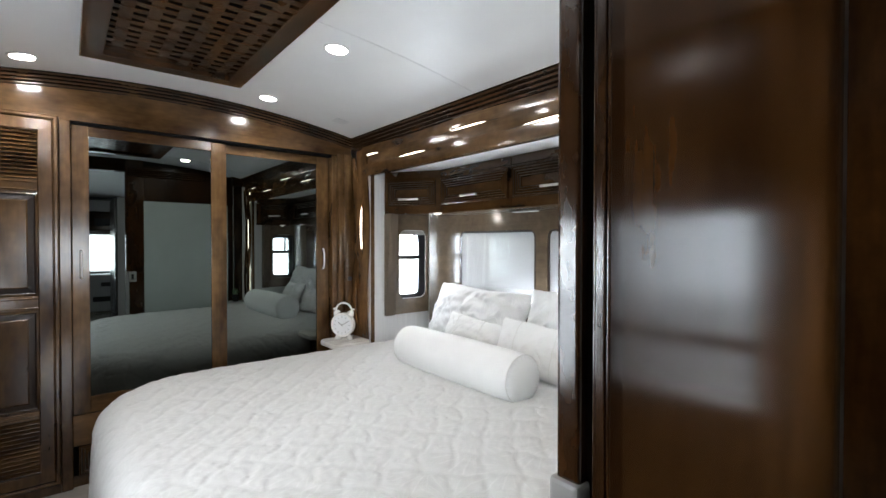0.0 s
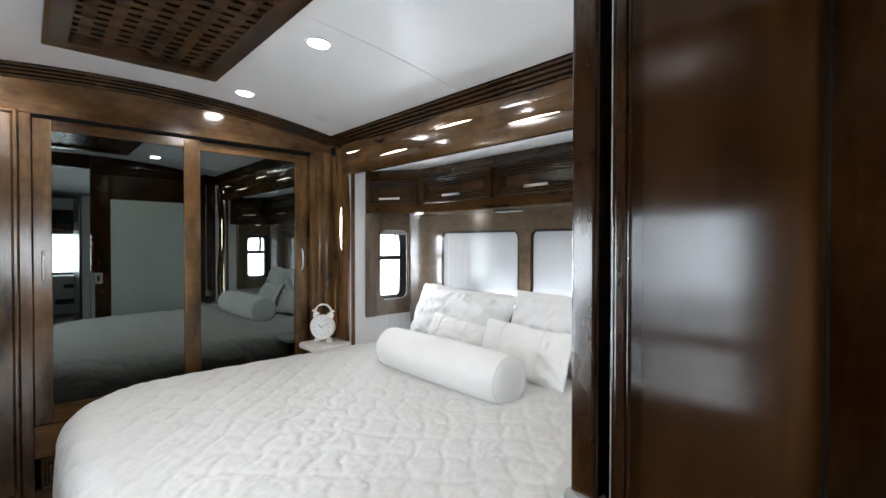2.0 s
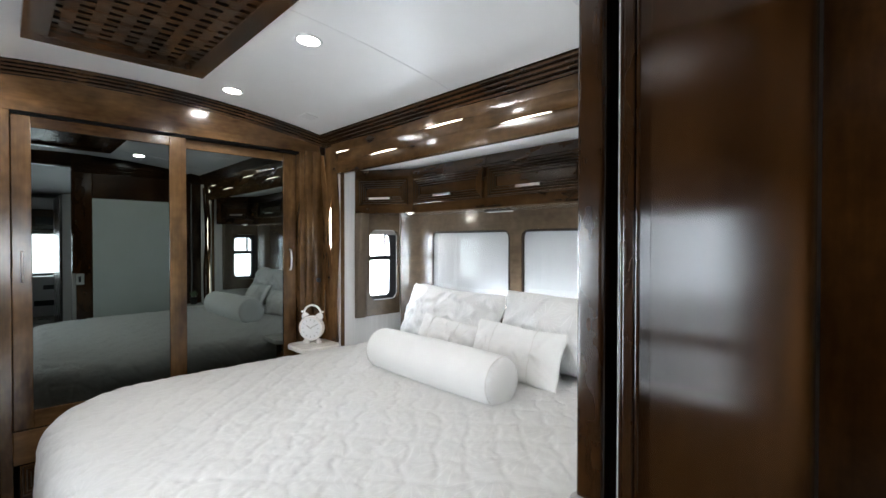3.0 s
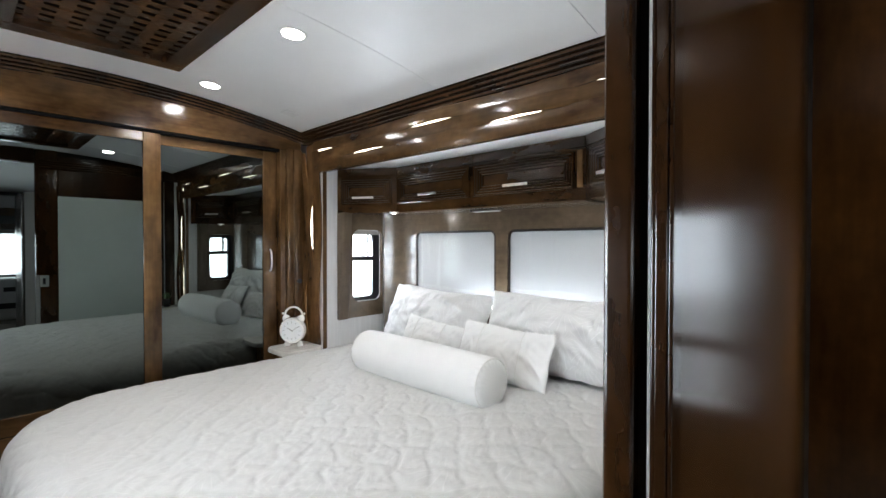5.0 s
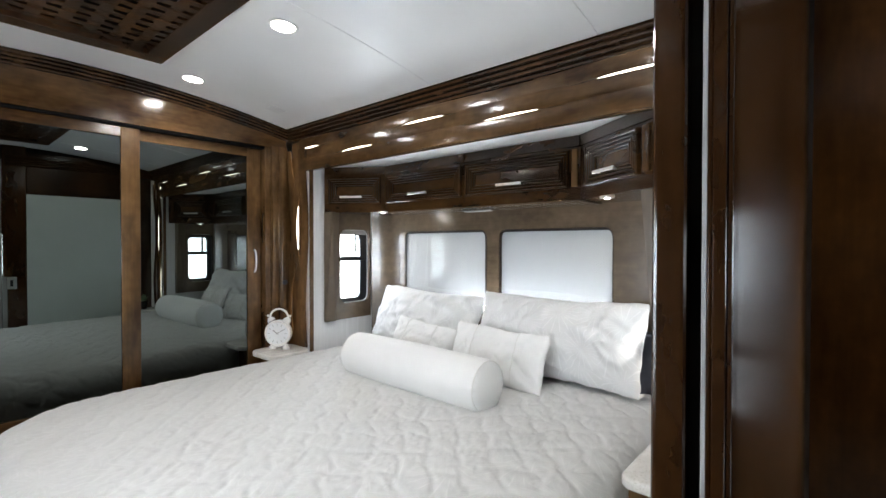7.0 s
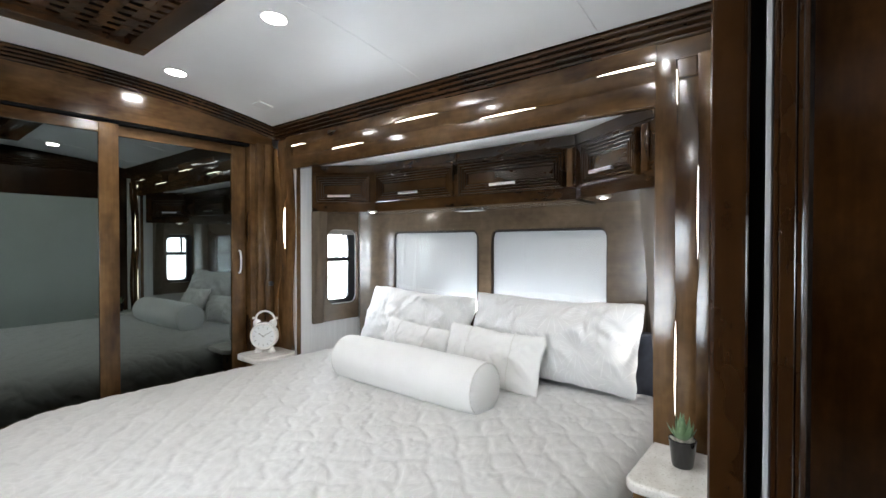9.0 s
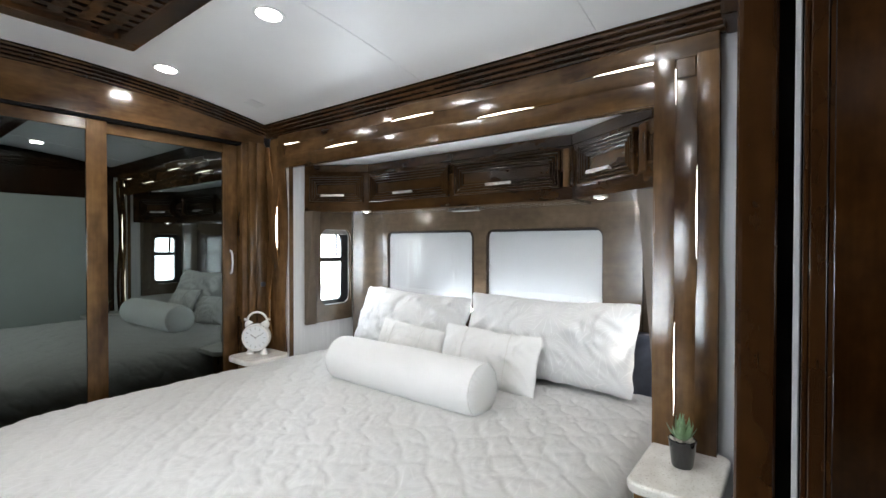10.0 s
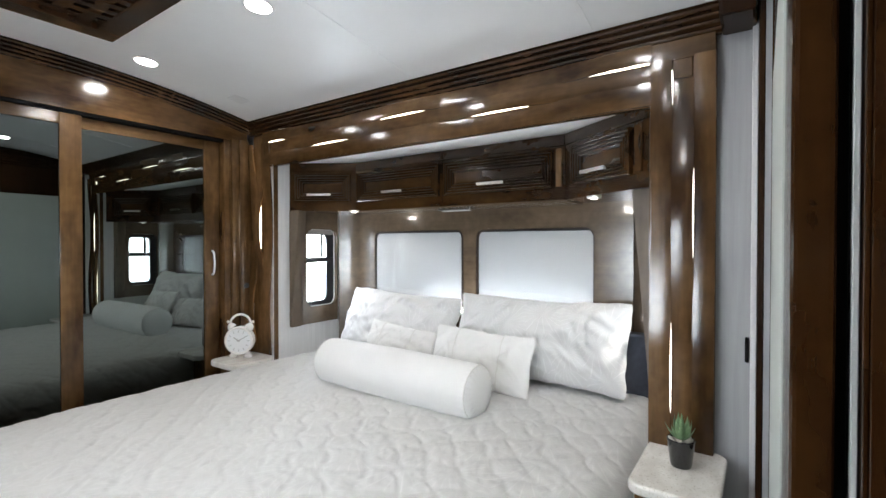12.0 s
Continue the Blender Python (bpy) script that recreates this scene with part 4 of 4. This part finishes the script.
pillow("sleeping_pillow", "large white patterned pillow leaning on the bedhead", (2.170, 2.372, 0.652), (0.05, 1, 0.02), (0.40, 0, 1), 0.97, 0.43, 0.23, 1.7, LINEN, 0.027)
pillow("sleeping_pillow", "large crumpled white patterned pillow leaning on the bedhead", (2.140, 1.392, 0.655), (-0.01, 1, 0.0), (0.38, 0.02, 1), 0.97, 0.455, 0.25, 5.2, LINEN, 0.027)
pillow("cushion", "small white cushion with corded seams", (1.93, 2.14, 0.650), (0.08, 1, 0.05), (0.46, 0, 1), 0.52, 0.265, 0.12, 9.1, PLAINLINEN, 0.010, True)
pillow("cushion", "small white cushion with corded seams tilted beside the bolster", (1.895, 1.575, 0.655), (-0.06, 1, 0.045), (0.50, 0.05, 1), 0.56, 0.30, 0.13, 12.4, PLAINLINEN, 0.010, True)

# bolster
A, B, R = Vector((1.640, 2.325, 0.744)), Vector((1.620, 1.378, 0.744)), 0.117
bol = thing("bolster", (A + B) / 2 - Vector((0, 0, R)), "plump white cylindrical bolster with piped ends", "bolster", "pillows on the bed")
ax = (B - A).normalized()
L = (B - A).length
prof = [(0.004, -0.012), (0.05, -0.010), (0.088, -0.004), (0.107, 0.006), (R - 0.004, 0.018), (R, 0.04)]
prof += [(R + 0.004 * math.sin(math.pi * k / 16), 0.04 + (L - 0.08) * k / 16) for k in range(1, 16)]
prof += [(R, L - 0.04), (R - 0.004, L - 0.018), (0.107, L - 0.006), (0.088, L + 0.004), (0.05, L + 0.010), (0.004, L + 0.012)]
bm = lathe(prof, Matrix(), 156)
for v in bm.verts:
    th = math.atan2(v.co.y, v.co.x)
    k = 1 + 0.020 * noise.noise((math.cos(th) * 1.5, math.sin(th) * 1.5, v.co.z * 5)) + 0.006 * noise.noise((th * 4, v.co.z * 18, 4.0))
    if (v.co.z < 0.02 or v.co.z > L - 0.02) and math.hypot(v.co.x, v.co.y) > 0.1:
        k += 0.010 * math.sin(26 * th)
        v.co.z += 0.0016 * math.sin(26 * th)
    v.co.x *= k
    v.co.y *= k
mb = basis(A, ax.orthogonal(), ax.cross(ax.orthogonal()), ax)
part("body", moved(bm, mb), PLAINLINEN, bol, "", True)
for q in (0.012, L - 0.012):
    ring = [(0.111 * math.cos(2 * math.pi * k / 48), 0.111 * math.sin(2 * math.pi * k / 48), q) for k in range(49)]
    part("piping", moved(pipe(ring, 0.0035, 6), mb), GREYLINEN, bol, "", True)


# ---- bedside shelves and what stands on them ----
def shelf(name, loop, z, label, base):
    sh = thing(name, (sum(p[0] for p in loop) / len(loop), sum(p[1] for p in loop) / len(loop), 0), label, "nightstand", "bedside shelves")
    bm = holed(loop, [], pose(0, 0, z), 0.034)
    bmesh.ops.remove_doubles(bm, verts=bm.verts, dist=0.0001)
    es = [e for e in bm.edges if len(e.link_faces) == 2 and e.calc_face_angle(0) > 0.8]
    bmesh.ops.bevel(bm, geom=es, offset=0.009, segments=3, affect="EDGES", profile=0.5)
    part("top", bm, STONE, sh, "pale speckled solid-surface top")
    part("body", box(*base, 0.0, z - 0.034), WOOD_Z, sh, "walnut base")
    return sh


ZN = 0.645
near_loop = rounded(1.415, 1.80, 0.502, 0.750, 0.045, 6)
near_shelf = shelf("nightstand", [(x, y) for x, y in near_loop], ZN, "walnut nightstand with a pale speckled top", (1.47, 1.78, 0.535, 0.735))
far_loop = rounded(1.465, 1.765, 2.962, 3.247, 0.06, 6)
shelf("nightstand", far_loop, ZN, "walnut nightstand with a pale speckled top in the corner", (1.55, 1.765, 3.04, 3.247))

# alarm clock
C = Vector((1.615, 3.125, ZN))
f = Vector((-0.80, -0.60, 0.0)).normalized()
clock = thing("alarm_clock", C, "white retro twin-bell alarm clock with a loop handle", "clock")
cz = 0.088
mc = basis(C + Vector((0, 0, cz)) - f * 0.028, Vector((-f.y, f.x, 0)), (0, 0, 1), f)
part("case", lathe([(0.05, 0), (0.062, 0.004), (0.068, 0.014), (0.068, 0.044), (0.064, 0.050)], mc, 40), ENAMEL, clock, "", True)
part("bezel", lathe([(0.068, 0.042), (0.070, 0.050), (0.066, 0.056), (0.060, 0.055), (0.058, 0.050)], mc, 40, False), ENAMEL, clock, "", True)
dial = part("dial", lathe([(0.001, 0.0512), (0.059, 0.0512)], mc, 40, False), DIAL, clock, "pale dial with grey marks")
for k in range(12):
    a = 2 * math.pi * k / 12
    part("hour_mark", moved(box(-0.0018, 0.0018, 0.041, 0.052, 0.0514, 0.0522), mc @ Matrix.Rotation(a, 4, "Z")), SLOTGREY, dial)
for a, ln2, w in ((55, 0.028, 0.0022), (-60, 0.040, 0.0016)):
    part("pointer", moved(box(-w, w, -0.006, ln2, 0.0524, 0.0534), mc @ Matrix.Rotation(radians(a), 4, "Z")), GREYCAP, dial)
for s in (-1, 1):
    part("bell", lathe([(0.002, 0.026), (0.012, 0.022), (0.020, 0.010), (0.022, 0.0)], mc @ Matrix.Translation((s * 0.040, 0.060, 0.026)) @ Matrix.Rotation(radians(-90), 4, "X") @ Matrix.Rotation(radians(s * 34), 4, "Y"), 20), ENAMEL, clock, "", True)
    part("knob", lathe([(0.001, 0.014), (0.006, 0.010), (0.007, 0.004), (0.004, 0.0)], mc @ Matrix.Translation((s * 0.057, 0.084, 0.026)) @ Matrix.Rotation(radians(-90), 4, "X") @ Matrix.Rotation(radians(s * 34), 4, "Y"), 14), ENAMEL, clock, "", True)
    part("foot", lathe([(0.010, 0), (0.019, 0.002), (0.020, 0.010), (0.014, 0.018), (0.008, 0.030)], pose(*(C + Vector((-f.y, f.x, 0)) * (s * 0.036))), 18), ENAMEL, clock, "", True)
arc = [mc @ Vector((0.050 * math.cos(radians(a)), 0.078 + 0.048 * math.sin(radians(a)), 0.026)) for a in range(0, 181, 12)]
part("handle", pipe(arc, 0.0055, 10), ENAMEL, clock, "", True)

clock.scale = (1.28, 1.28, 1.28)

# potted succulent
P = Vector((1.625, 0.625, ZN))
plant = thing("potted_succulent", P, "small green succulent in a glossy black pot", "plant")
part("pot", lathe([(0.024, 0), (0.028, 0.001), (0.031, 0.012), (0.0385, 0.078), (0.040, 0.082), (0.038, 0.084), (0.035, 0.082), (0.034, 0.068)], pose(*P), 32), POT, plant, "glossy black ceramic pot", True)
bm = bmesh.new()
rnd = random.Random(4)
for k in range(46):
    a, r = rnd.uniform(0, 6.283), 0.033 * math.sqrt(rnd.random())
    b = bmesh.new()
    bmesh.ops.create_icosphere(b, subdivisions=1, radius=rnd.uniform(0.004, 0.0065), matrix=Matrix.Translation(P + Vector((r * math.cos(a), r * math.sin(a), 0.078 + rnd.uniform(0, 0.004)))))
    join(bm, b)
part("pebbles", bm, PEBBLE, plant, "pale pebbles", True)
for ringk, (count, lean, ln3, wd) in enumerate(((8, 58, 0.062, 0.020), (7, 36, 0.072, 0.018), (5, 17, 0.074, 0.014), (3, 6, 0.066, 0.010))):
    for k in range(count):
        az = 2 * math.pi * (k + 0.5 * ringk) / count + rnd.uniform(-0.2, 0.2)
        le = radians(lean + rnd.uniform(-6, 6))
        lg = ln3 * rnd.uniform(0.88, 1.1)
        bm = bmesh.new()
        rows = []
        for i in range(8):
            q = i / 7
            half = wd / 2 * (math.sin(math.pi * min(1, 0.25 + 0.75 * q)) ** 0.7) * (1 - q ** 4) + 0.0004
            bend = le - 0.35 * q
            ro, zo = lg * q * math.sin(bend) + 0.004, lg * q * math.cos(bend)
            e = Vector((math.cos(az), math.sin(az), 0))
            sd = Vector((-e.y, e.x, 0))
            c = P + e * ro + Vector((0, 0, 0.080 + zo))
            nn = (e * -math.cos(bend) + Vector((0, 0, math.sin(bend))))
            rows.append([bm.verts.new(c + sd * half * math.cos(w) + nn * half * (0.34 if math.sin(w) < 0 else 0.12) * math.sin(w)) for w in [2 * math.pi * j / 8 for j in range(8)]])
        for a, b in zip(rows, rows[1:]):
            for j in range(8):
                bm.faces.new((a[j], a[(j + 1) % 8], b[(j + 1) % 8], b[j]))
        bm.faces.new(rows[0][::-1])
        bm.faces.new(rows[-1])
        part("leaf", bm, LEAF, plant, "", True)

plant.scale = (1.08, 1.08, 1.08)

# ---- partition beside the doorway ----
YA, YB, XP = 0.310, 0.389, 0.529
wallp = thing("partition", (1.15, 0.35, 0), "dark cherry-veneered partition with a moulded end and a pocket slot", "partition", "", "structure")
part("veneer_panel", box(XP + 0.004, 1.81, YA + 0.001, YA + 0.016, 0.0, 2.29), PANEL_WOOD, wallp, "large glossy dark cherry panel")
part("core", box(XP + 0.10, 1.81, YA + 0.017, YB - 0.020, 0.0, 2.29), DULL_BLACK, wallp)
for ya, yb, xe in ((YA, YA + 0.0055, 0.001), (YA + 0.0055, YA + 0.019, -0.0015), (YA + 0.019, YA + 0.024, 0.001)):
    part("end_moulding", box(XP + xe, XP + 0.034, ya, yb, 0.0, 2.29, 0.0022, 3), STILE_WOOD, wallp, "rounded end moulding")
part("slot_trim", box(XP + 0.012, XP + 0.044, YA + 0.0255, YA + 0.0310, 0.0, 2.27, 0.001), SLOTGREY, wallp, "white edge of the pocket door")
# near-black strip: the shade deep in the slot put into colour
part("slot_shade", box(XP + 0.020, XP + 0.044, YA + 0.033, YA + 0.043, 0.0, 2.27), DULL_BLACK, wallp)
part("pocket_stile", box(XP, 0.70, YB - 0.036, YB, 0.0, 2.29, 0.006, 3), STILE_WOOD, wallp, "walnut stile")
part("grey_panel", box(0.70, 1.60, YB - 0.010, YB + 0.002, 0.08, 1.835), FROST, wallp, "pale grey frosted panel")
part("header", box(0.70, 1.81, YB - 0.034, YB - 0.001, 1.835, 2.24, 0.003), ESPRESSO, wallp)
part("base_rail", box(0.70, 1.81, YB - 0.034, YB - 0.001, 0.0, 0.08, 0.003), ESPRESSO, wallp)
part("side_stile", box(1.60, 1.66, YB - 0.034, YB + 0.003, 0.0, 2.24, 0.002), ESPRESSO, wallp)
part("wall_strip", box(1.665, 1.80, YB - 0.03, YB + 0.018, 0.0, 2.24), WALL, wallp, "pale strip beside the jamb")
part("end_stile", box(1.665, 1.80, YB + 0.0185, YB + 0.036, 0.0, 2.24, 0.003), ESPRESSO, wallp)
part("wall_return", box(1.765, 1.808, YB + 0.037, YB + 0.054, 0.0, 2.24, 0.002), SLIDEWALL, wallp, "white corner strip")
part("end_cap", box(XP - 0.008, XP + 0.03, YB - 0.040, YB + 0.006, 0.55, 1.050, 0.006, 2), GREYCAP, wallp, "grey plastic buffer")
lat = part("latch_plate", box(0.555, 0.625, YB, YB + 0.004, 0.93, 1.045, 0.003), CHROME, wallp, "nickel pocket-door latch")
part("latch_recess", box(0.578, 0.600, YB + 0.0035, YB + 0.006, 0.955, 1.015, 0.001), BLACK, lat)
sw = thing("wall_switch", (1.76, 0.455, 0.95), "dark switch plate on the pale wall return", "switch")
part("plate", box(1.80, 1.811, 0.447, 0.458, 0.970, 1.055, 0.003), DULL_BLACK, sw)
part("rocker", box(1.786, 1.803, 0.448, 0.457, 0.990, 1.034, 0.004, 2), DULL_BLACK, sw)

# ---- what stands forward of the bedroom ----
lining = basis((1.806, 0, 0), (0, 1, 0), (0, 0, 1), (1, 0, 0))
setting("wall_bath_lining", holed([(-1.04, 0), (0.30, 0), (0.30, 2.2), (-1.04, 2.2)], [rounded(-0.42, 0.09, 0.80, 1.48, 0.05)], lining, 0.01), PANEL_WOOD, "dark veneered lining round the bath window", "wall")
setting("wall_doorway", box(-0.60, -0.34, 0.31, 0.37, 0, 2.26), WOOD_Z, "walnut jamb on the far side of the doorway", "wall")
setting("doorway_header", box(-0.60, 0.526, 0.315, 0.385, 2.15, 2.30, 0.004), ESPRESSO, "dark walnut header over the doorway", "trim")
bath = thing("bath_window", (1.83, -0.15, 0.95), "square bath window with a white surround", "window", "", "structure")
part("window_frame", tube_ring(rounded(-0.43, 0.10, 0.79, 1.49, 0.05), rounded(-0.41, 0.08, 0.81, 1.47, 0.04), basis((1.790, 0, 0), (0, -1, 0), (0, 0, 1), (-1, 0, 0)) @ Matrix.Diagonal((-1, 1, 1, 1)), 0.05), TRIMWHITE, bath)
g = part("pane", box(1.84, 1.844, -0.42, 0.09, 0.80, 1.48), TINTED, bath)
part("mid_rail", box(1.735, 1.80, -0.41, 0.08, 1.005, 1.05, 0.004), PANEL_WOOD, bath)
g.visible_shadow = False
aisle = thing("aisle_window", (-0.62, 1.35, 0.78), "wide aisle window with a white surround", "window", "", "structure")
part("window_frame", tube_ring(rounded(0.96, 1.74, 0.77, 1.49, 0.06), rounded(0.99, 1.71, 0.80, 1.46, 0.05), basis((-0.595, 0, 0), (0, 1, 0), (0, 0, 1), (1, 0, 0)), 0.06), TRIMWHITE, aisle)
part("mid_rail", box(-0.566, -0.554, 0.98, 1.72, 1.10, 1.14, 0.003), BLACK, aisle)
g = part("pane", box(-0.64, -0.636, 0.98, 1.72, 0.79, 1.47), GLASS, aisle)
g.visible_shadow = False
fridge = thing("refrigerator", (1.1, -1.5, 0), "tall stainless steel refrigerator", "refrigerator")
part("body", box(0.555, 1.80, -1.95, -1.06, 0.0, 1.98, 0.006), STEEL, fridge)
# added white sheet: the steel side's bright reflection put into colour
part("side_panel", box(0.557, 1.80, -1.059, -1.050, 0.0, 1.98, 0.002), TRIMWHITE, fridge, "white sheet for the bright reflection on the steel side")
part("door", box(0.528, 0.553, -1.94, -1.51, 0.06, 1.97, 0.006, 2), STEEL, fridge)
part("door", box(0.528, 0.553, -1.49, -1.06, 0.06, 1.97, 0.006, 2), STEEL, fridge)
front = basis((0, -5.2, 0), (1, 0, 0), (0, 0, 1), (0, 1, 0))
setting("wall_south", holed([(-0.66, 0), (1.9, 0), (1.9, 2.3), (-0.66, 2.3)], [rounded(-0.45, 1.70, 0.78, 1.53, 0.08)], front, 0.06), WALL, "front wall with a broad windscreen", "wall")
dash = thing("dashboard", (0.6, -4.95, 0), "pale moulded driver's dashboard", "dashboard")
part("body", box(-0.55, 1.78, -5.13, -4.75, 0.0, 0.74, 0.05, 3), TRIMWHITE, dash)
part("screen", box(0.55, 0.80, -4.752, -4.745, 0.50, 0.58), BLACK, dash)
part("vent", box(0.42, 1.1, -4.753, -4.744, 0.20, 0.30, 0.004), BLACK, dash)
ov = thing("front_cupboard", (0.6, -4.95, 1.6), "dark cupboard above the windscreen", "cupboard")
part("body", box(-0.55, 1.78, -5.13, -4.75, 1.60, 1.98, 0.02), WOOD_X, ov)
part("stereo", box(0.45, 0.80, -4.752, -4.735, 1.70, 1.84, 0.006), BLACK, ov)
part("soffit_panel", box(-0.55, 1.78, -5.13, -4.80, 1.98, 2.2), WHITE, ov)
seat = thing("driver_seat", (1.15, -4.3, 0), "pale leather driver's seat", "seat")
part("seat_base", box(0.9, 1.4, -4.6, -4.1, 0.0, 0.45, 0.05, 3), GREYCAP, seat)
part("backrest", box(0.92, 1.38, -4.2, -4.05, 0.45, 1.0, 0.05, 3), GREYCAP, seat)
sofa = thing("sofa", (1.5, -3.2, 0), "pale grey sofa along the side wall", "sofa")
part("seat", box(1.1, 1.78, -3.9, -2.3, 0.0, 0.45, 0.05, 3), GREYCAP, sofa)
part("backrest", box(1.6, 1.79, -3.9, -2.3, 0.45, 0.85, 0.05, 3), GREYCAP, sofa)
